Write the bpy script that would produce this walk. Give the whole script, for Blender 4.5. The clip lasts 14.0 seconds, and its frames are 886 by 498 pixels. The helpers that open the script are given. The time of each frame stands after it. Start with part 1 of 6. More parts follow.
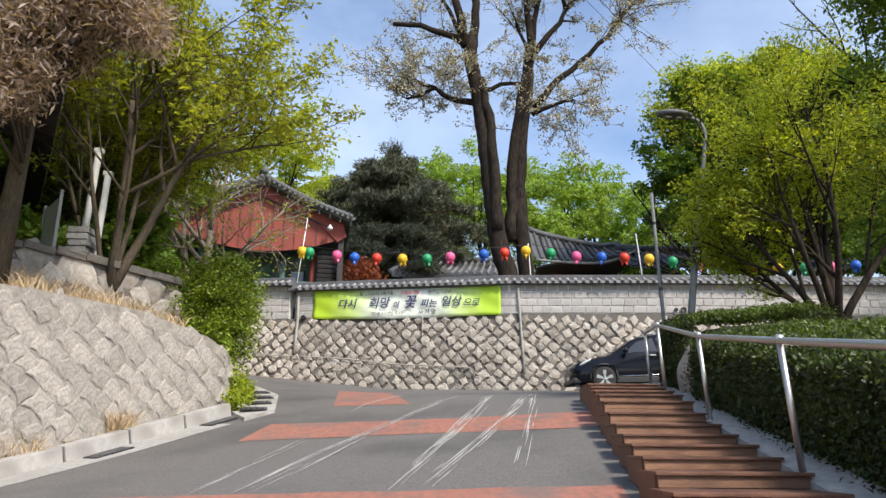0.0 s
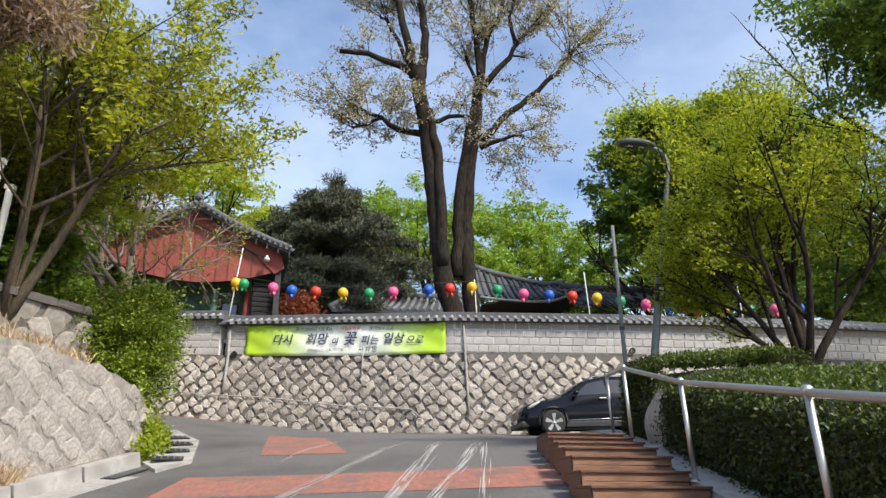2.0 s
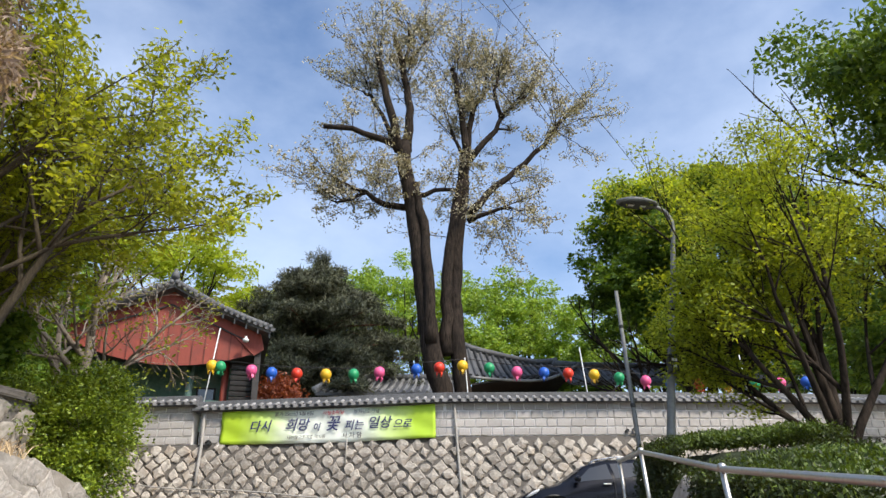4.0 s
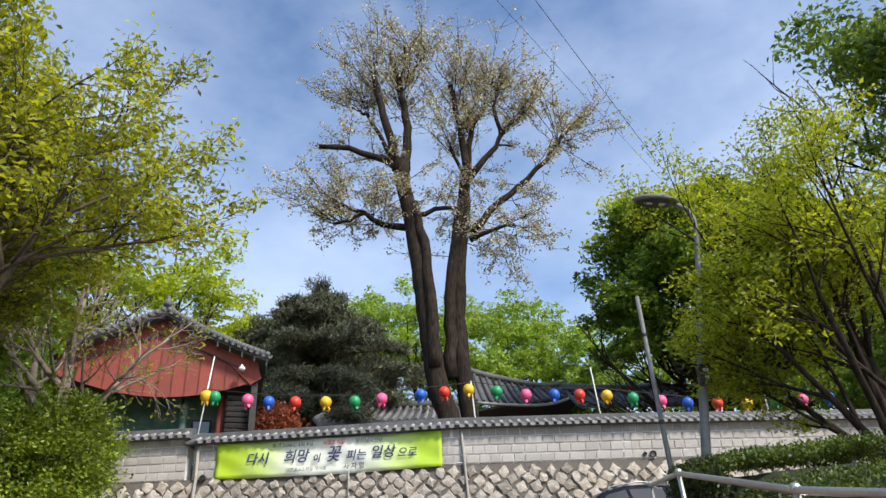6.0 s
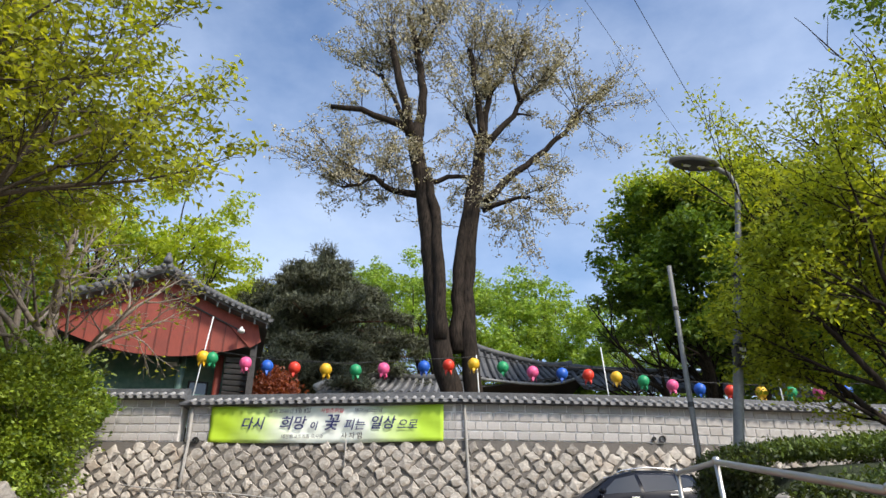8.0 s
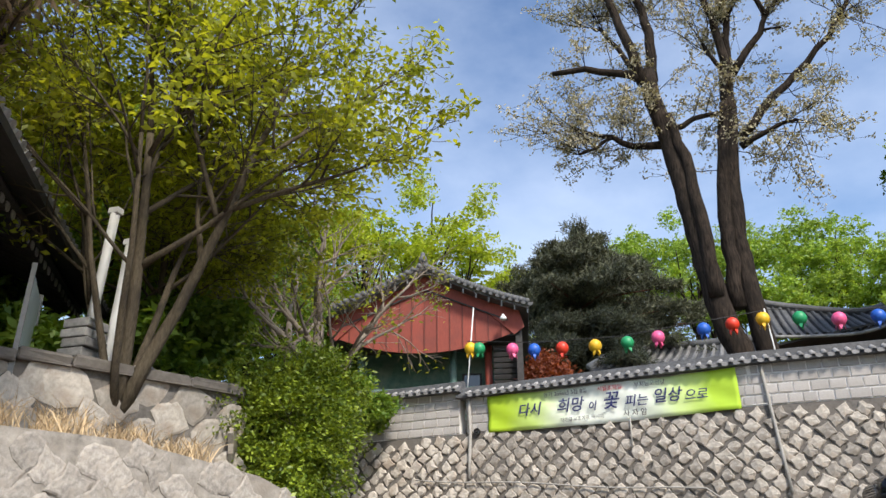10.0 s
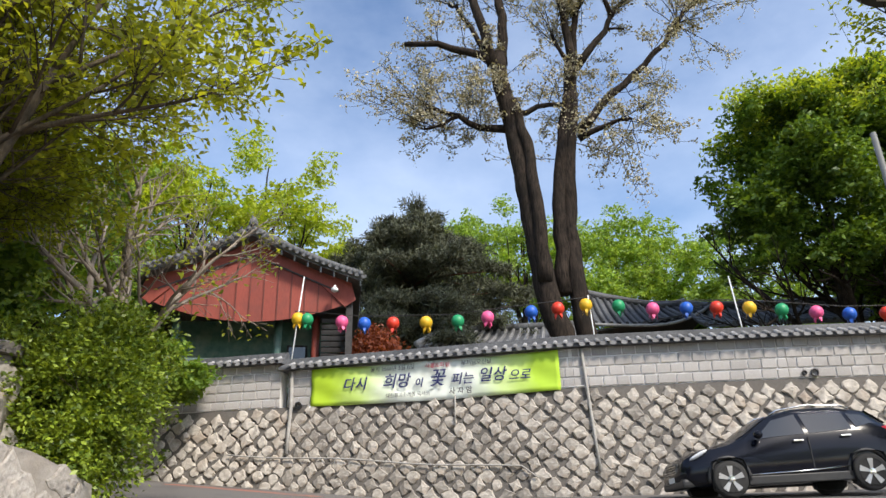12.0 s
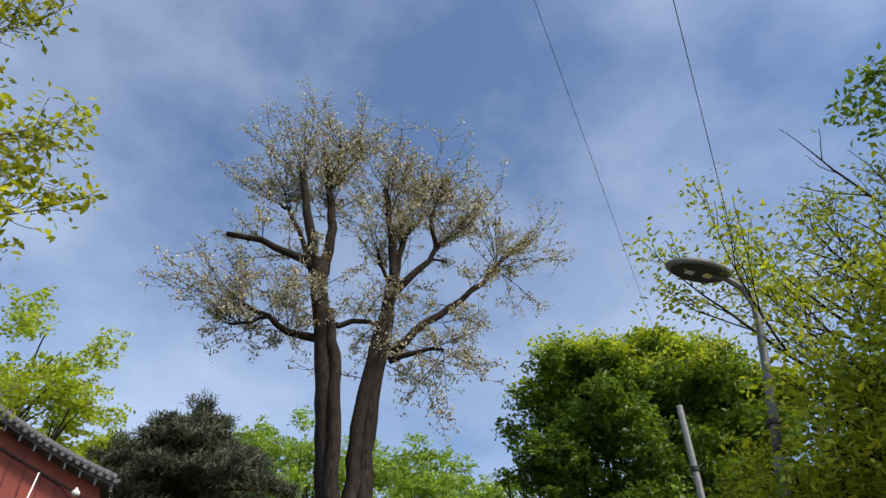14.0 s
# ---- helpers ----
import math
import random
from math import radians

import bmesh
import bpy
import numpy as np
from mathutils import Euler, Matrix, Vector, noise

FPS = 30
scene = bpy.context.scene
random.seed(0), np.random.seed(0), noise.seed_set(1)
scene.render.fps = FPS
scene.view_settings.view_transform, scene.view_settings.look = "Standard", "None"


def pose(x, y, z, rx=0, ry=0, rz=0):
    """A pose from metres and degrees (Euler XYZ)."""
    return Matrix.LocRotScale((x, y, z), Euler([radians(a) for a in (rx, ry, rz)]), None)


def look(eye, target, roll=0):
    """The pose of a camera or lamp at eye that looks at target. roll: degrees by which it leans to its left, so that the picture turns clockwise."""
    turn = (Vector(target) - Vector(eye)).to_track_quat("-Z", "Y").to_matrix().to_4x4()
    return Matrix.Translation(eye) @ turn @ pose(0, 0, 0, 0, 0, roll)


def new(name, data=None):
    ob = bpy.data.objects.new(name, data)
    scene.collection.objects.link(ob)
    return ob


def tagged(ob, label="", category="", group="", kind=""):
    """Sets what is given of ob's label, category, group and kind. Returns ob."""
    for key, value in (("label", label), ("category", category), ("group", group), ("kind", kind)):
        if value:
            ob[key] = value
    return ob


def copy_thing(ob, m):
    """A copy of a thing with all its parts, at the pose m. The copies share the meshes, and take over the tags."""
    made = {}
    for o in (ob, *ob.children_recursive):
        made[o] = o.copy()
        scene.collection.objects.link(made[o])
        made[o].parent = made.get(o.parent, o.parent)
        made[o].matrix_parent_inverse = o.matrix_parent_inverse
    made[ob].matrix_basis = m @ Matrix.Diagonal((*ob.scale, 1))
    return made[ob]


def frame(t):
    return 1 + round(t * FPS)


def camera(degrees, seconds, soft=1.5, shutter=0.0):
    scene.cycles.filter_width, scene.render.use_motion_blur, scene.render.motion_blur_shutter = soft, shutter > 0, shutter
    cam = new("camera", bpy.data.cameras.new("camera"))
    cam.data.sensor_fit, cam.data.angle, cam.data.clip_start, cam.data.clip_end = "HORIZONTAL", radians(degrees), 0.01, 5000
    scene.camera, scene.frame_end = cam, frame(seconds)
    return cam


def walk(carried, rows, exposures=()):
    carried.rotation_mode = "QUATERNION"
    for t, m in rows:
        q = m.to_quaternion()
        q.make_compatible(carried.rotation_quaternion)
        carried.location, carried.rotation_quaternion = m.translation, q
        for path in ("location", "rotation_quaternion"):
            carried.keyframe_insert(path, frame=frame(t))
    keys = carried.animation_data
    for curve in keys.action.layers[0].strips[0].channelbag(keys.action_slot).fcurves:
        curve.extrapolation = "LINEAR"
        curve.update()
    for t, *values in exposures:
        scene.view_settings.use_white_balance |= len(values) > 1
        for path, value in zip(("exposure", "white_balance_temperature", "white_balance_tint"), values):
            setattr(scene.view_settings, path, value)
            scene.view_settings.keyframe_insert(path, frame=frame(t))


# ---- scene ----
cam = camera(62.6, 14.0)
PATH = [
    (0, (0.175, 0.101, 0.93), (0.186, 2.029, 1.46), 0.5),
    (0.5, (0.165, 0.341, 0.989), (0.188, 2.267, 1.527), 0.1),
    (1, (0.113, 0.636, 1.066), (0.178, 2.552, 1.636), -0.1),
    (1.5, (0.138, 0.901, 1.088), (0.314, 2.806, 1.671), 0.3),
    (2, (0.11, 1.196, 1.144), (0.279, 3.087, 1.773), 0.4),
    (2.5, (0.086, 1.536, 1.225), (0.255, 3.389, 1.959), -0.6),
    (3, (0.077, 1.727, 1.237), (0.27, 3.562, 2.008), -0.6),
    (3.2, (0.139, 1.861, 1.252), (0.333, 3.688, 2.042), -0.3),
    (5.5, (0.275, 3.046, 1.516), (0.473, 4.832, 2.394), -2.6),
    (6, (0.317, 3.354, 1.497), (0.506, 5.128, 2.401), -2.4),
    (6.5, (0.323, 3.546, 1.536), (0.507, 5.322, 2.437), -1.8),
    (7, (0.383, 3.828, 1.559), (0.555, 5.614, 2.443), -1.3),
    (7.5, (0.35, 4.097, 1.66), (0.51, 5.884, 2.545), -1.3),
    (8, (0.343, 4.314, 1.662), (0.511, 6.118, 2.509), 0.7),
    (8.5, (0.349, 4.604, 1.666), (0.505, 6.406, 2.519), 0.1),
    (9, (0.41, 4.854, 1.686), (0.359, 6.659, 2.545), 0.2),
    (9.2, (0.436, 5.024, 1.722), (0.238, 6.818, 2.583), 0.3),
    (11.3, (0.186, 6.163, 1.939), (-0.437, 7.946, 2.598), -1.5),
    (11.5, (0.164, 6.217, 1.937), (-0.305, 8.046, 2.596), -1.4),
    (12, (0.177, 6.342, 1.969), (0.102, 8.198, 2.71), -1.4),
    (12.5, (0.167, 6.503, 2.056), (0.327, 8.293, 2.934), -1.6),
    (13, (0.096, 6.625, 2.07), (0.417, 8.367, 2.999), -0.2),
    (13.5, (0.176, 6.68, 2.184), (0.513, 8.34, 3.248), 0.4),
    (14, (0.522, 7.296, 2.539), (0.912, 8.816, 3.779), -0.3),
]
walk(cam, [(t, look(eye, target, roll)) for t, eye, target, roll in PATH],
     exposures=((0, 0.45), (9.2, 0.4), (11.5, 0.45), (12.6, 0.36), (13.3, 0.25), (14, 0.1)))

# ---- light ----
SUN_EL, SUN_AZ = 45.0, 140.0   # degrees; azimuth from +y towards +x
world = bpy.data.worlds.new("sky")
scene.world = world
world.use_nodes = True
wn, wl = world.node_tree.nodes, world.node_tree.links
wn.clear()
sky = wn.new("ShaderNodeTexSky")
sky.sky_type = 'NISHITA'
sky.sun_disc = False
sky.sun_elevation, sky.sun_rotation = radians(SUN_EL), radians(SUN_AZ)
sky.air_density, sky.dust_density, sky.ozone_density = 1.0, 0.9, 1.0
coord = wn.new("ShaderNodeTexCoord")
stretch = wn.new("ShaderNodeMapping")
stretch.inputs["Scale"].default_value = (1.1, 1.1, 2.0)
cloud = wn.new("ShaderNodeTexNoise")
cloud.inputs["Scale"].default_value = 1.7
cloud.inputs["Detail"].default_value = 7
cloud.inputs["Roughness"].default_value = 0.56
cramp = wn.new("ShaderNodeValToRGB")
cramp.color_ramp.elements[0].position, cramp.color_ramp.elements[1].position = 0.39, 0.88
cramp.color_ramp.elements[1].color = (0.7, 0.7, 0.7, 1)
haze = wn.new("ShaderNodeMixRGB")
haze.inputs[2].default_value = (5.0, 5.6, 6.7, 1)
back = wn.new("ShaderNodeBackground")
back.inputs["Strength"].default_value = 0.172
wout = wn.new("ShaderNodeOutputWorld")
wl.new(coord.outputs["Generated"], stretch.inputs["Vector"])
wl.new(stretch.outputs["Vector"], cloud.inputs["Vector"])
wl.new(cloud.outputs["Fac"], cramp.inputs["Fac"])
wl.new(cramp.outputs["Color"], haze.inputs[0])
vivid = wn.new("ShaderNodeHueSaturation")
vivid.inputs["Saturation"].default_value = 1.08
vivid.inputs["Hue"].default_value = 0.503
wl.new(sky.outputs["Color"], vivid.inputs["Color"])
wl.new(vivid.outputs["Color"], haze.inputs[1])
wl.new(haze.outputs["Color"], back.inputs["Color"])
wl.new(back.outputs["Background"], wout.inputs["Surface"])
sun = new("sun", bpy.data.lights.new("sun", 'SUN'))
sun.data.energy, sun.data.angle, sun.data.color = 3.8, radians(9.0), (1.0, 0.92, 0.81)
sd = Vector((math.sin(radians(SUN_AZ)) * math.cos(radians(SUN_EL)), math.cos(radians(SUN_AZ)) * math.cos(radians(SUN_EL)), math.sin(radians(SUN_EL))))
sun.matrix_world = look(tuple(sd * 50), (0, 0, 0))


# ---- materials ----
def material(name, c1, c2, scale=6.0, rough=0.8, bump=0.2, metal=0.0, c3=None, big=0.7, vary=0.0, island=False, stretch_by=(1, 1, 1), detail=8):
    """Two-scale noise colour with bump; vary shifts the value piece by piece."""
    m = bpy.data.materials.new(name)
    m.use_nodes = True
    n, l = m.node_tree.nodes, m.node_tree.links
    b = n["Principled BSDF"]
    tc = n.new("ShaderNodeTexCoord")
    mp = n.new("ShaderNodeMapping")
    mp.inputs["Scale"].default_value = stretch_by
    l.new(tc.outputs["Object"], mp.inputs["Vector"])
    fine = n.new("ShaderNodeTexNoise")
    fine.inputs["Scale"].default_value = scale
    fine.inputs["Detail"].default_value = detail
    fine.inputs["Roughness"].default_value = 0.65
    l.new(mp.outputs["Vector"], fine.inputs["Vector"])
    wide = n.new("ShaderNodeTexNoise")
    wide.inputs["Scale"].default_value = big
    wide.inputs["Detail"].default_value = 4
    l.new(tc.outputs["Object"], wide.inputs["Vector"])
    ramp = n.new("ShaderNodeValToRGB")
    ramp.color_ramp.elements[0].position, ramp.color_ramp.elements[1].position = 0.3, 0.7
    ramp.color_ramp.elements[0].color, ramp.color_ramp.elements[1].color = (*c1, 1), (*c2, 1)
    l.new(fine.outputs["Fac"], ramp.inputs["Fac"])
    mix = n.new("ShaderNodeMixRGB")
    mix.blend_type = 'MIX'
    third = c3 or tuple(0.5 * (a + b2) * 0.8 for a, b2 in zip(c1, c2))
    mix.inputs[2].default_value = (*third, 1)
    wr = n.new("ShaderNodeValToRGB")
    wr.color_ramp.elements[0].position, wr.color_ramp.elements[1].position = 0.48, 0.68
    wr.color_ramp.elements[1].color = (0.75, 0.75, 0.75, 1)
    l.new(wide.outputs["Fac"], wr.inputs["Fac"])
    l.new(wr.outputs["Color"], mix.inputs[0])
    l.new(ramp.outputs["Color"], mix.inputs[1])
    out = mix.outputs["Color"]
    if vary:
        hsv = n.new("ShaderNodeHueSaturation")
        mr = n.new("ShaderNodeMapRange")
        mr.inputs["To Min"].default_value, mr.inputs["To Max"].default_value = 1 - vary, 1 + vary
        if island:
            g = n.new("ShaderNodeNewGeometry")
            l.new(g.outputs["Random Per Island"], mr.inputs["Value"])
        else:
            g = n.new("ShaderNodeObjectInfo")
            l.new(g.outputs["Random"], mr.inputs["Value"])
        l.new(mr.outputs["Result"], hsv.inputs["Value"])
        l.new(out, hsv.inputs["Color"])
        out = hsv.outputs["Color"]
    l.new(out, b.inputs["Base Color"])
    b.inputs["Roughness"].default_value = rough
    b.inputs["Metallic"].default_value = metal
    if bump:
        bp = n.new("ShaderNodeBump")
        bp.inputs["Strength"].default_value = bump
        bp.inputs["Distance"].default_value = 0.02
        l.new(fine.outputs["Fac"], bp.inputs["Height"])
        l.new(bp.outputs["Normal"], b.inputs["Normal"])
    return m


def leaf_material(name, dark, light, trans=0.45, rough=0.55):
    m = bpy.data.materials.new(name)
    m.use_nodes = True
    n, l = m.node_tree.nodes, m.node_tree.links
    b = n["Principled BSDF"]
    g = n.new("ShaderNodeNewGeometry")
    r = n.new("ShaderNodeValToRGB")
    r.color_ramp.elements[0].color, r.color_ramp.elements[1].color = (*dark, 1), (*light, 1)
    l.new(g.outputs["Random Per Island"], r.inputs["Fac"])
    tc = n.new("ShaderNodeTexCoord")
    no = n.new("ShaderNodeTexNoise")
    no.inputs["Scale"].default_value = 0.9
    l.new(tc.outputs["Object"], no.inputs["Vector"])
    h = n.new("ShaderNodeHueSaturation")
    mr = n.new("ShaderNodeMapRange")
    mr.inputs["From Min"].default_value, mr.inputs["From Max"].default_value = 0.3, 0.7
    mr.inputs["To Min"].default_value, mr.inputs["To Max"].default_value = 0.7, 1.25
    l.new(no.outputs["Fac"], mr.inputs["Value"])
    l.new(mr.outputs["Result"], h.inputs["Value"])
    l.new(r.outputs["Color"], h.inputs["Color"])
    l.new(h.outputs["Color"], b.inputs["Base Color"])
    b.inputs["Roughness"].default_value = rough
    t = n.new("ShaderNodeBsdfTranslucent")
    br = n.new("ShaderNodeMixRGB")
    br.blend_type = 'MULTIPLY'
    br.inputs[0].default_value = 1.0
    br.inputs[2].default_value = (1.5, 1.35, 0.5, 1)
    l.new(h.outputs["Color"], br.inputs[1])
    l.new(br.outputs["Color"], t.inputs["Color"])
    mx = n.new("ShaderNodeMixShader")
    mx.inputs[0].default_value = trans
    l.new(b.outputs["BSDF"], mx.inputs[1])
    l.new(t.outputs["BSDF"], mx.inputs[2])
    l.new(mx.outputs["Shader"], n["Material Output"].inputs["Surface"])
    return m


M_ASPHALT = material("asphalt", (0.082, 0.076, 0.07), (0.2, 0.185, 0.17), 38, 0.9, 0.4, c3=(0.075, 0.07, 0.066), big=0.55)
M_REDROAD = material("worn_red_road_paint", (0.22, 0.11, 0.085), (0.42, 0.165, 0.11), 14, 0.88, 0.35, c3=(0.16, 0.13, 0.115), big=1.7, stretch_by=(1, 0.35, 1))
M_SCRAPE = material("chalky_scrape", (0.56, 0.545, 0.51), (0.4, 0.39, 0.365), 18, 0.9, 0.1, big=3)
M_CONCRETE = material("concrete", (0.28, 0.27, 0.25), (0.45, 0.43, 0.4), 14, 0.9, 0.3, c3=(0.3, 0.28, 0.25), big=1.1)
M_WHITEKERB = material("pale_cast_concrete", (0.33, 0.315, 0.295), (0.5, 0.48, 0.45), 9, 0.85, 0.4, c3=(0.24, 0.22, 0.195), big=2.2)
M_GRATE = material("dark_iron", (0.04, 0.04, 0.042), (0.075, 0.07, 0.068), 30, 0.6, 0.3, metal=0.6)
M_STONE = material("pale_granite", (0.19, 0.172, 0.152), (0.47, 0.435, 0.39), 7.5, 0.88, 0.7, c3=(0.34, 0.3, 0.255), big=3.4, vary=0.16)
M_STONE_FAR = material("weathered_granite", (0.25, 0.225, 0.195), (0.5, 0.46, 0.405), 7, 0.88, 0.6, c3=(0.25, 0.2, 0.155), big=2.0, vary=0.3)
M_MORTAR = material("pale_mortar", (0.17, 0.155, 0.135), (0.38, 0.35, 0.31), 8, 0.95, 1.0, c3=(0.24, 0.21, 0.175), big=2.2)
M_MORTAR_DARK = material("grey_mortar", (0.085, 0.077, 0.068), (0.18, 0.165, 0.15), 14, 0.95, 0.5, c3=(0.13, 0.115, 0.1), big=0.9)
M_BRICK = material("cut_grey_stone_block", (0.36, 0.34, 0.32), (0.53, 0.505, 0.48), 10, 0.85, 0.4, c3=(0.38, 0.35, 0.325), big=1.5, vary=0.12)
M_LIME = material("white_lime_joint", (0.74, 0.72, 0.69), (0.84, 0.82, 0.8), 12, 0.9, 0.3, c3=(0.62, 0.6, 0.57), big=0.8)
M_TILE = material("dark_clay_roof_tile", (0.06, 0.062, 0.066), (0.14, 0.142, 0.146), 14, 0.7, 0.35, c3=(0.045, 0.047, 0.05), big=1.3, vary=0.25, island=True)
M_TILE_P = material("grey_clay_roof_tile", (0.2, 0.198, 0.195), (0.4, 0.39, 0.375), 14, 0.75, 0.35, c3=(0.09, 0.09, 0.092), big=1.3, vary=0.25)
M_WOOD = material("brown_stained_timber", (0.1, 0.042, 0.025), (0.2, 0.09, 0.052), 9, 0.6, 0.25, c3=(0.1, 0.05, 0.032), big=1.1, vary=0.18, stretch_by=(1.5, 9, 9))
M_WOODTOP = material("pale_timber_board", (0.19, 0.09, 0.05), (0.33, 0.175, 0.1), 8, 0.6, 0.3, c3=(0.16, 0.078, 0.046), big=1.4, vary=0.15, stretch_by=(1.2, 10, 10))
M_STEEL = material("brushed_stainless_steel", (0.56, 0.55, 0.53), (0.68, 0.67, 0.65), 40, 0.42, 0.05, metal=1.0, c3=(0.5, 0.48, 0.45))
M_POLE = material("galvanised_grey_pole", (0.14, 0.145, 0.145), (0.22, 0.225, 0.22), 18, 0.55, 0.1, metal=0.2)
M_WHITE = material("white_plastic", (0.72, 0.73, 0.72), (0.82, 0.82, 0.8), 10, 0.5, 0.05)
M_DARKPLASTIC = material("black_plastic", (0.02, 0.02, 0.022), (0.035, 0.035, 0.036), 20, 0.5, 0.05)
M_RED = material("red_painted_timber", (0.2, 0.032, 0.019), (0.28, 0.052, 0.03), 7, 0.65, 0.25, c3=(0.16, 0.036, 0.025), big=1.2, vary=0.1, stretch_by=(4, 4, 0.7))
M_REDD = material("dark_red_batten", (0.1, 0.022, 0.015), (0.16, 0.034, 0.022), 7, 0.7, 0.2)
M_TEAL = material("faded_green_painted_wall", (0.05, 0.12, 0.1), (0.11, 0.2, 0.17), 5, 0.7, 0.2, c3=(0.2, 0.24, 0.2), big=1.8)
M_BLACKWOOD = material("dark_weathered_timber", (0.028, 0.026, 0.026), (0.065, 0.06, 0.058), 12, 0.8, 0.4)
M_BARK = material("grey_brown_bark", (0.06, 0.048, 0.034), (0.15, 0.125, 0.088), 14, 0.95, 1.0, c3=(0.045, 0.038, 0.033), big=2, stretch_by=(3, 3, 0.6))
# bark mottled from near black to dark brown
M_BARK_D = material("near_black_bark", (0.004, 0.0035, 0.003), (0.062, 0.047, 0.037), 6.0, 0.95, 1.0, c3=(0.022, 0.018, 0.015), big=2, stretch_by=(3, 3, 0.5))
M_BARK_P = material("pale_smooth_bark", (0.2, 0.165, 0.13), (0.36, 0.31, 0.26), 12, 0.9, 0.6, c3=(0.14, 0.115, 0.09), big=2, stretch_by=(3, 3, 0.6))
M_BARK_R = material("reddish_pine_bark", (0.1, 0.05, 0.035), (0.2, 0.1, 0.07), 14, 0.95, 1.0, big=2, stretch_by=(3, 3, 0.6))
for m_ in (M_BARK, M_BARK_D, M_BARK_P, M_BARK_R):
    m_.node_tree.nodes["Principled BSDF"].inputs["Specular IOR Level"].default_value = 0.12
M_SOIL = material("dry_soil", (0.13, 0.1, 0.075), (0.24, 0.19, 0.145), 9, 0.95, 0.6, c3=(0.16, 0.15, 0.08), big=0.8)
M_EARTH = material("leaf_litter_ground", (0.07, 0.065, 0.035), (0.14, 0.12, 0.07), 5, 0.95, 0.5, c3=(0.05, 0.08, 0.03), big=0.3)
M_STRAW = material("dry_straw", (0.42, 0.3, 0.17), (0.58, 0.44, 0.27), 8, 0.9, 0.1, vary=0.3, island=True)
L_YELLOW = leaf_material("young_yellow_green_leaf", (0.17, 0.21, 0.015), (0.42, 0.46, 0.045), 0.55)
L_FRESH = leaf_material("fresh_green_leaf", (0.09, 0.18, 0.022), (0.24, 0.36, 0.05), 0.45)
L_BUSH = leaf_material("glossy_bush_leaf", (0.045, 0.09, 0.01), (0.3, 0.39, 0.037), 0.32, 0.45)
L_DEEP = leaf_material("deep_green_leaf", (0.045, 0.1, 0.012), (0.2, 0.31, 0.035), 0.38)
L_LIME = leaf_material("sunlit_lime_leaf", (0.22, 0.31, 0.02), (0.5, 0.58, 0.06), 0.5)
L_GARDEN = leaf_material("olive_green_garden_leaf", (0.15, 0.205, 0.016), (0.43, 0.5, 0.045), 0.5)
L_HILL = leaf_material("hillside_green_leaf", (0.13, 0.24, 0.035), (0.38, 0.52, 0.09), 0.45)
# hedge shade painted into the side leaves, sun into the new growth on top
L_HEDGE = leaf_material("shaded_hedge_leaf", (0.014, 0.022, 0.004), (0.06, 0.085, 0.013), 0.25, 0.5)
L_HEDGETOP = leaf_material("lit_hedge_new_growth", (0.024, 0.045, 0.008), (0.13, 0.19, 0.026), 0.3, 0.5)
L_PINE = leaf_material("dull_pine_needle", (0.02, 0.026, 0.016), (0.17, 0.18, 0.11), 0.1, 0.7)
L_BROWN = leaf_material("dry_brown_needle", (0.14, 0.1, 0.08), (0.48, 0.38, 0.32), 0.4, 0.8)
L_PALE = leaf_material("pale_new_leaf", (0.22, 0.2, 0.135), (0.56, 0.51, 0.37), 0.2)
L_MAPLE = leaf_material("red_maple_leaf", (0.14, 0.03, 0.015), (0.3, 0.09, 0.04), 0.4)


# ---- building helpers ----
def mesh_from(verts, faces, mat, smooth=False):
    me = bpy.data.meshes.new("mesh")
    me.from_pydata(verts, [], faces)
    me.materials.append(mat)
    if smooth:
        me.polygons.foreach_set("use_smooth", [True] * len(me.polygons))
    me.update()
    return me


def part(name, bm, mat, parent=None, label="", smooth=False):
    me = bpy.data.meshes.new(name)
    bmesh.ops.recalc_face_normals(bm, faces=bm.faces)
    bm.to_mesh(me)
    bm.free()
    me.materials.append(mat)
    if smooth:
        me.polygons.foreach_set("use_smooth", [True] * len(me.polygons))
    ob = new(name, me)
    ob.parent = parent
    return tagged(ob, label)


def thing(name, label, category, group="", kind="", at=(0, 0, 0), turn=0.0):
    ob = new(name)
    ob.empty_display_size = 0.2
    ob.matrix_world = pose(*at, 0, 0, turn)
    return tagged(ob, label, category, group, kind)


def add_box(bm, cx, cy, cz, sx, sy, sz, rot=None, bevel=0.0):
    r = bmesh.ops.create_cube(bm, size=1.0)
    vs = r["verts"]
    m = Matrix.Translation((cx, cy, cz)) @ (rot.to_4x4() if rot else Matrix()) @ Matrix.Diagonal((sx, sy, sz, 1))
    bmesh.ops.transform(bm, matrix=m, verts=vs)
    if bevel:
        es = list({e for v in vs for e in v.link_edges})
        bmesh.ops.bevel(bm, geom=es, offset=bevel, segments=2, affect='EDGES', profile=0.6)
    return vs


def boxbm(*a, **k):
    bm = bmesh.new()
    add_box(bm, *a, **k)
    return bm


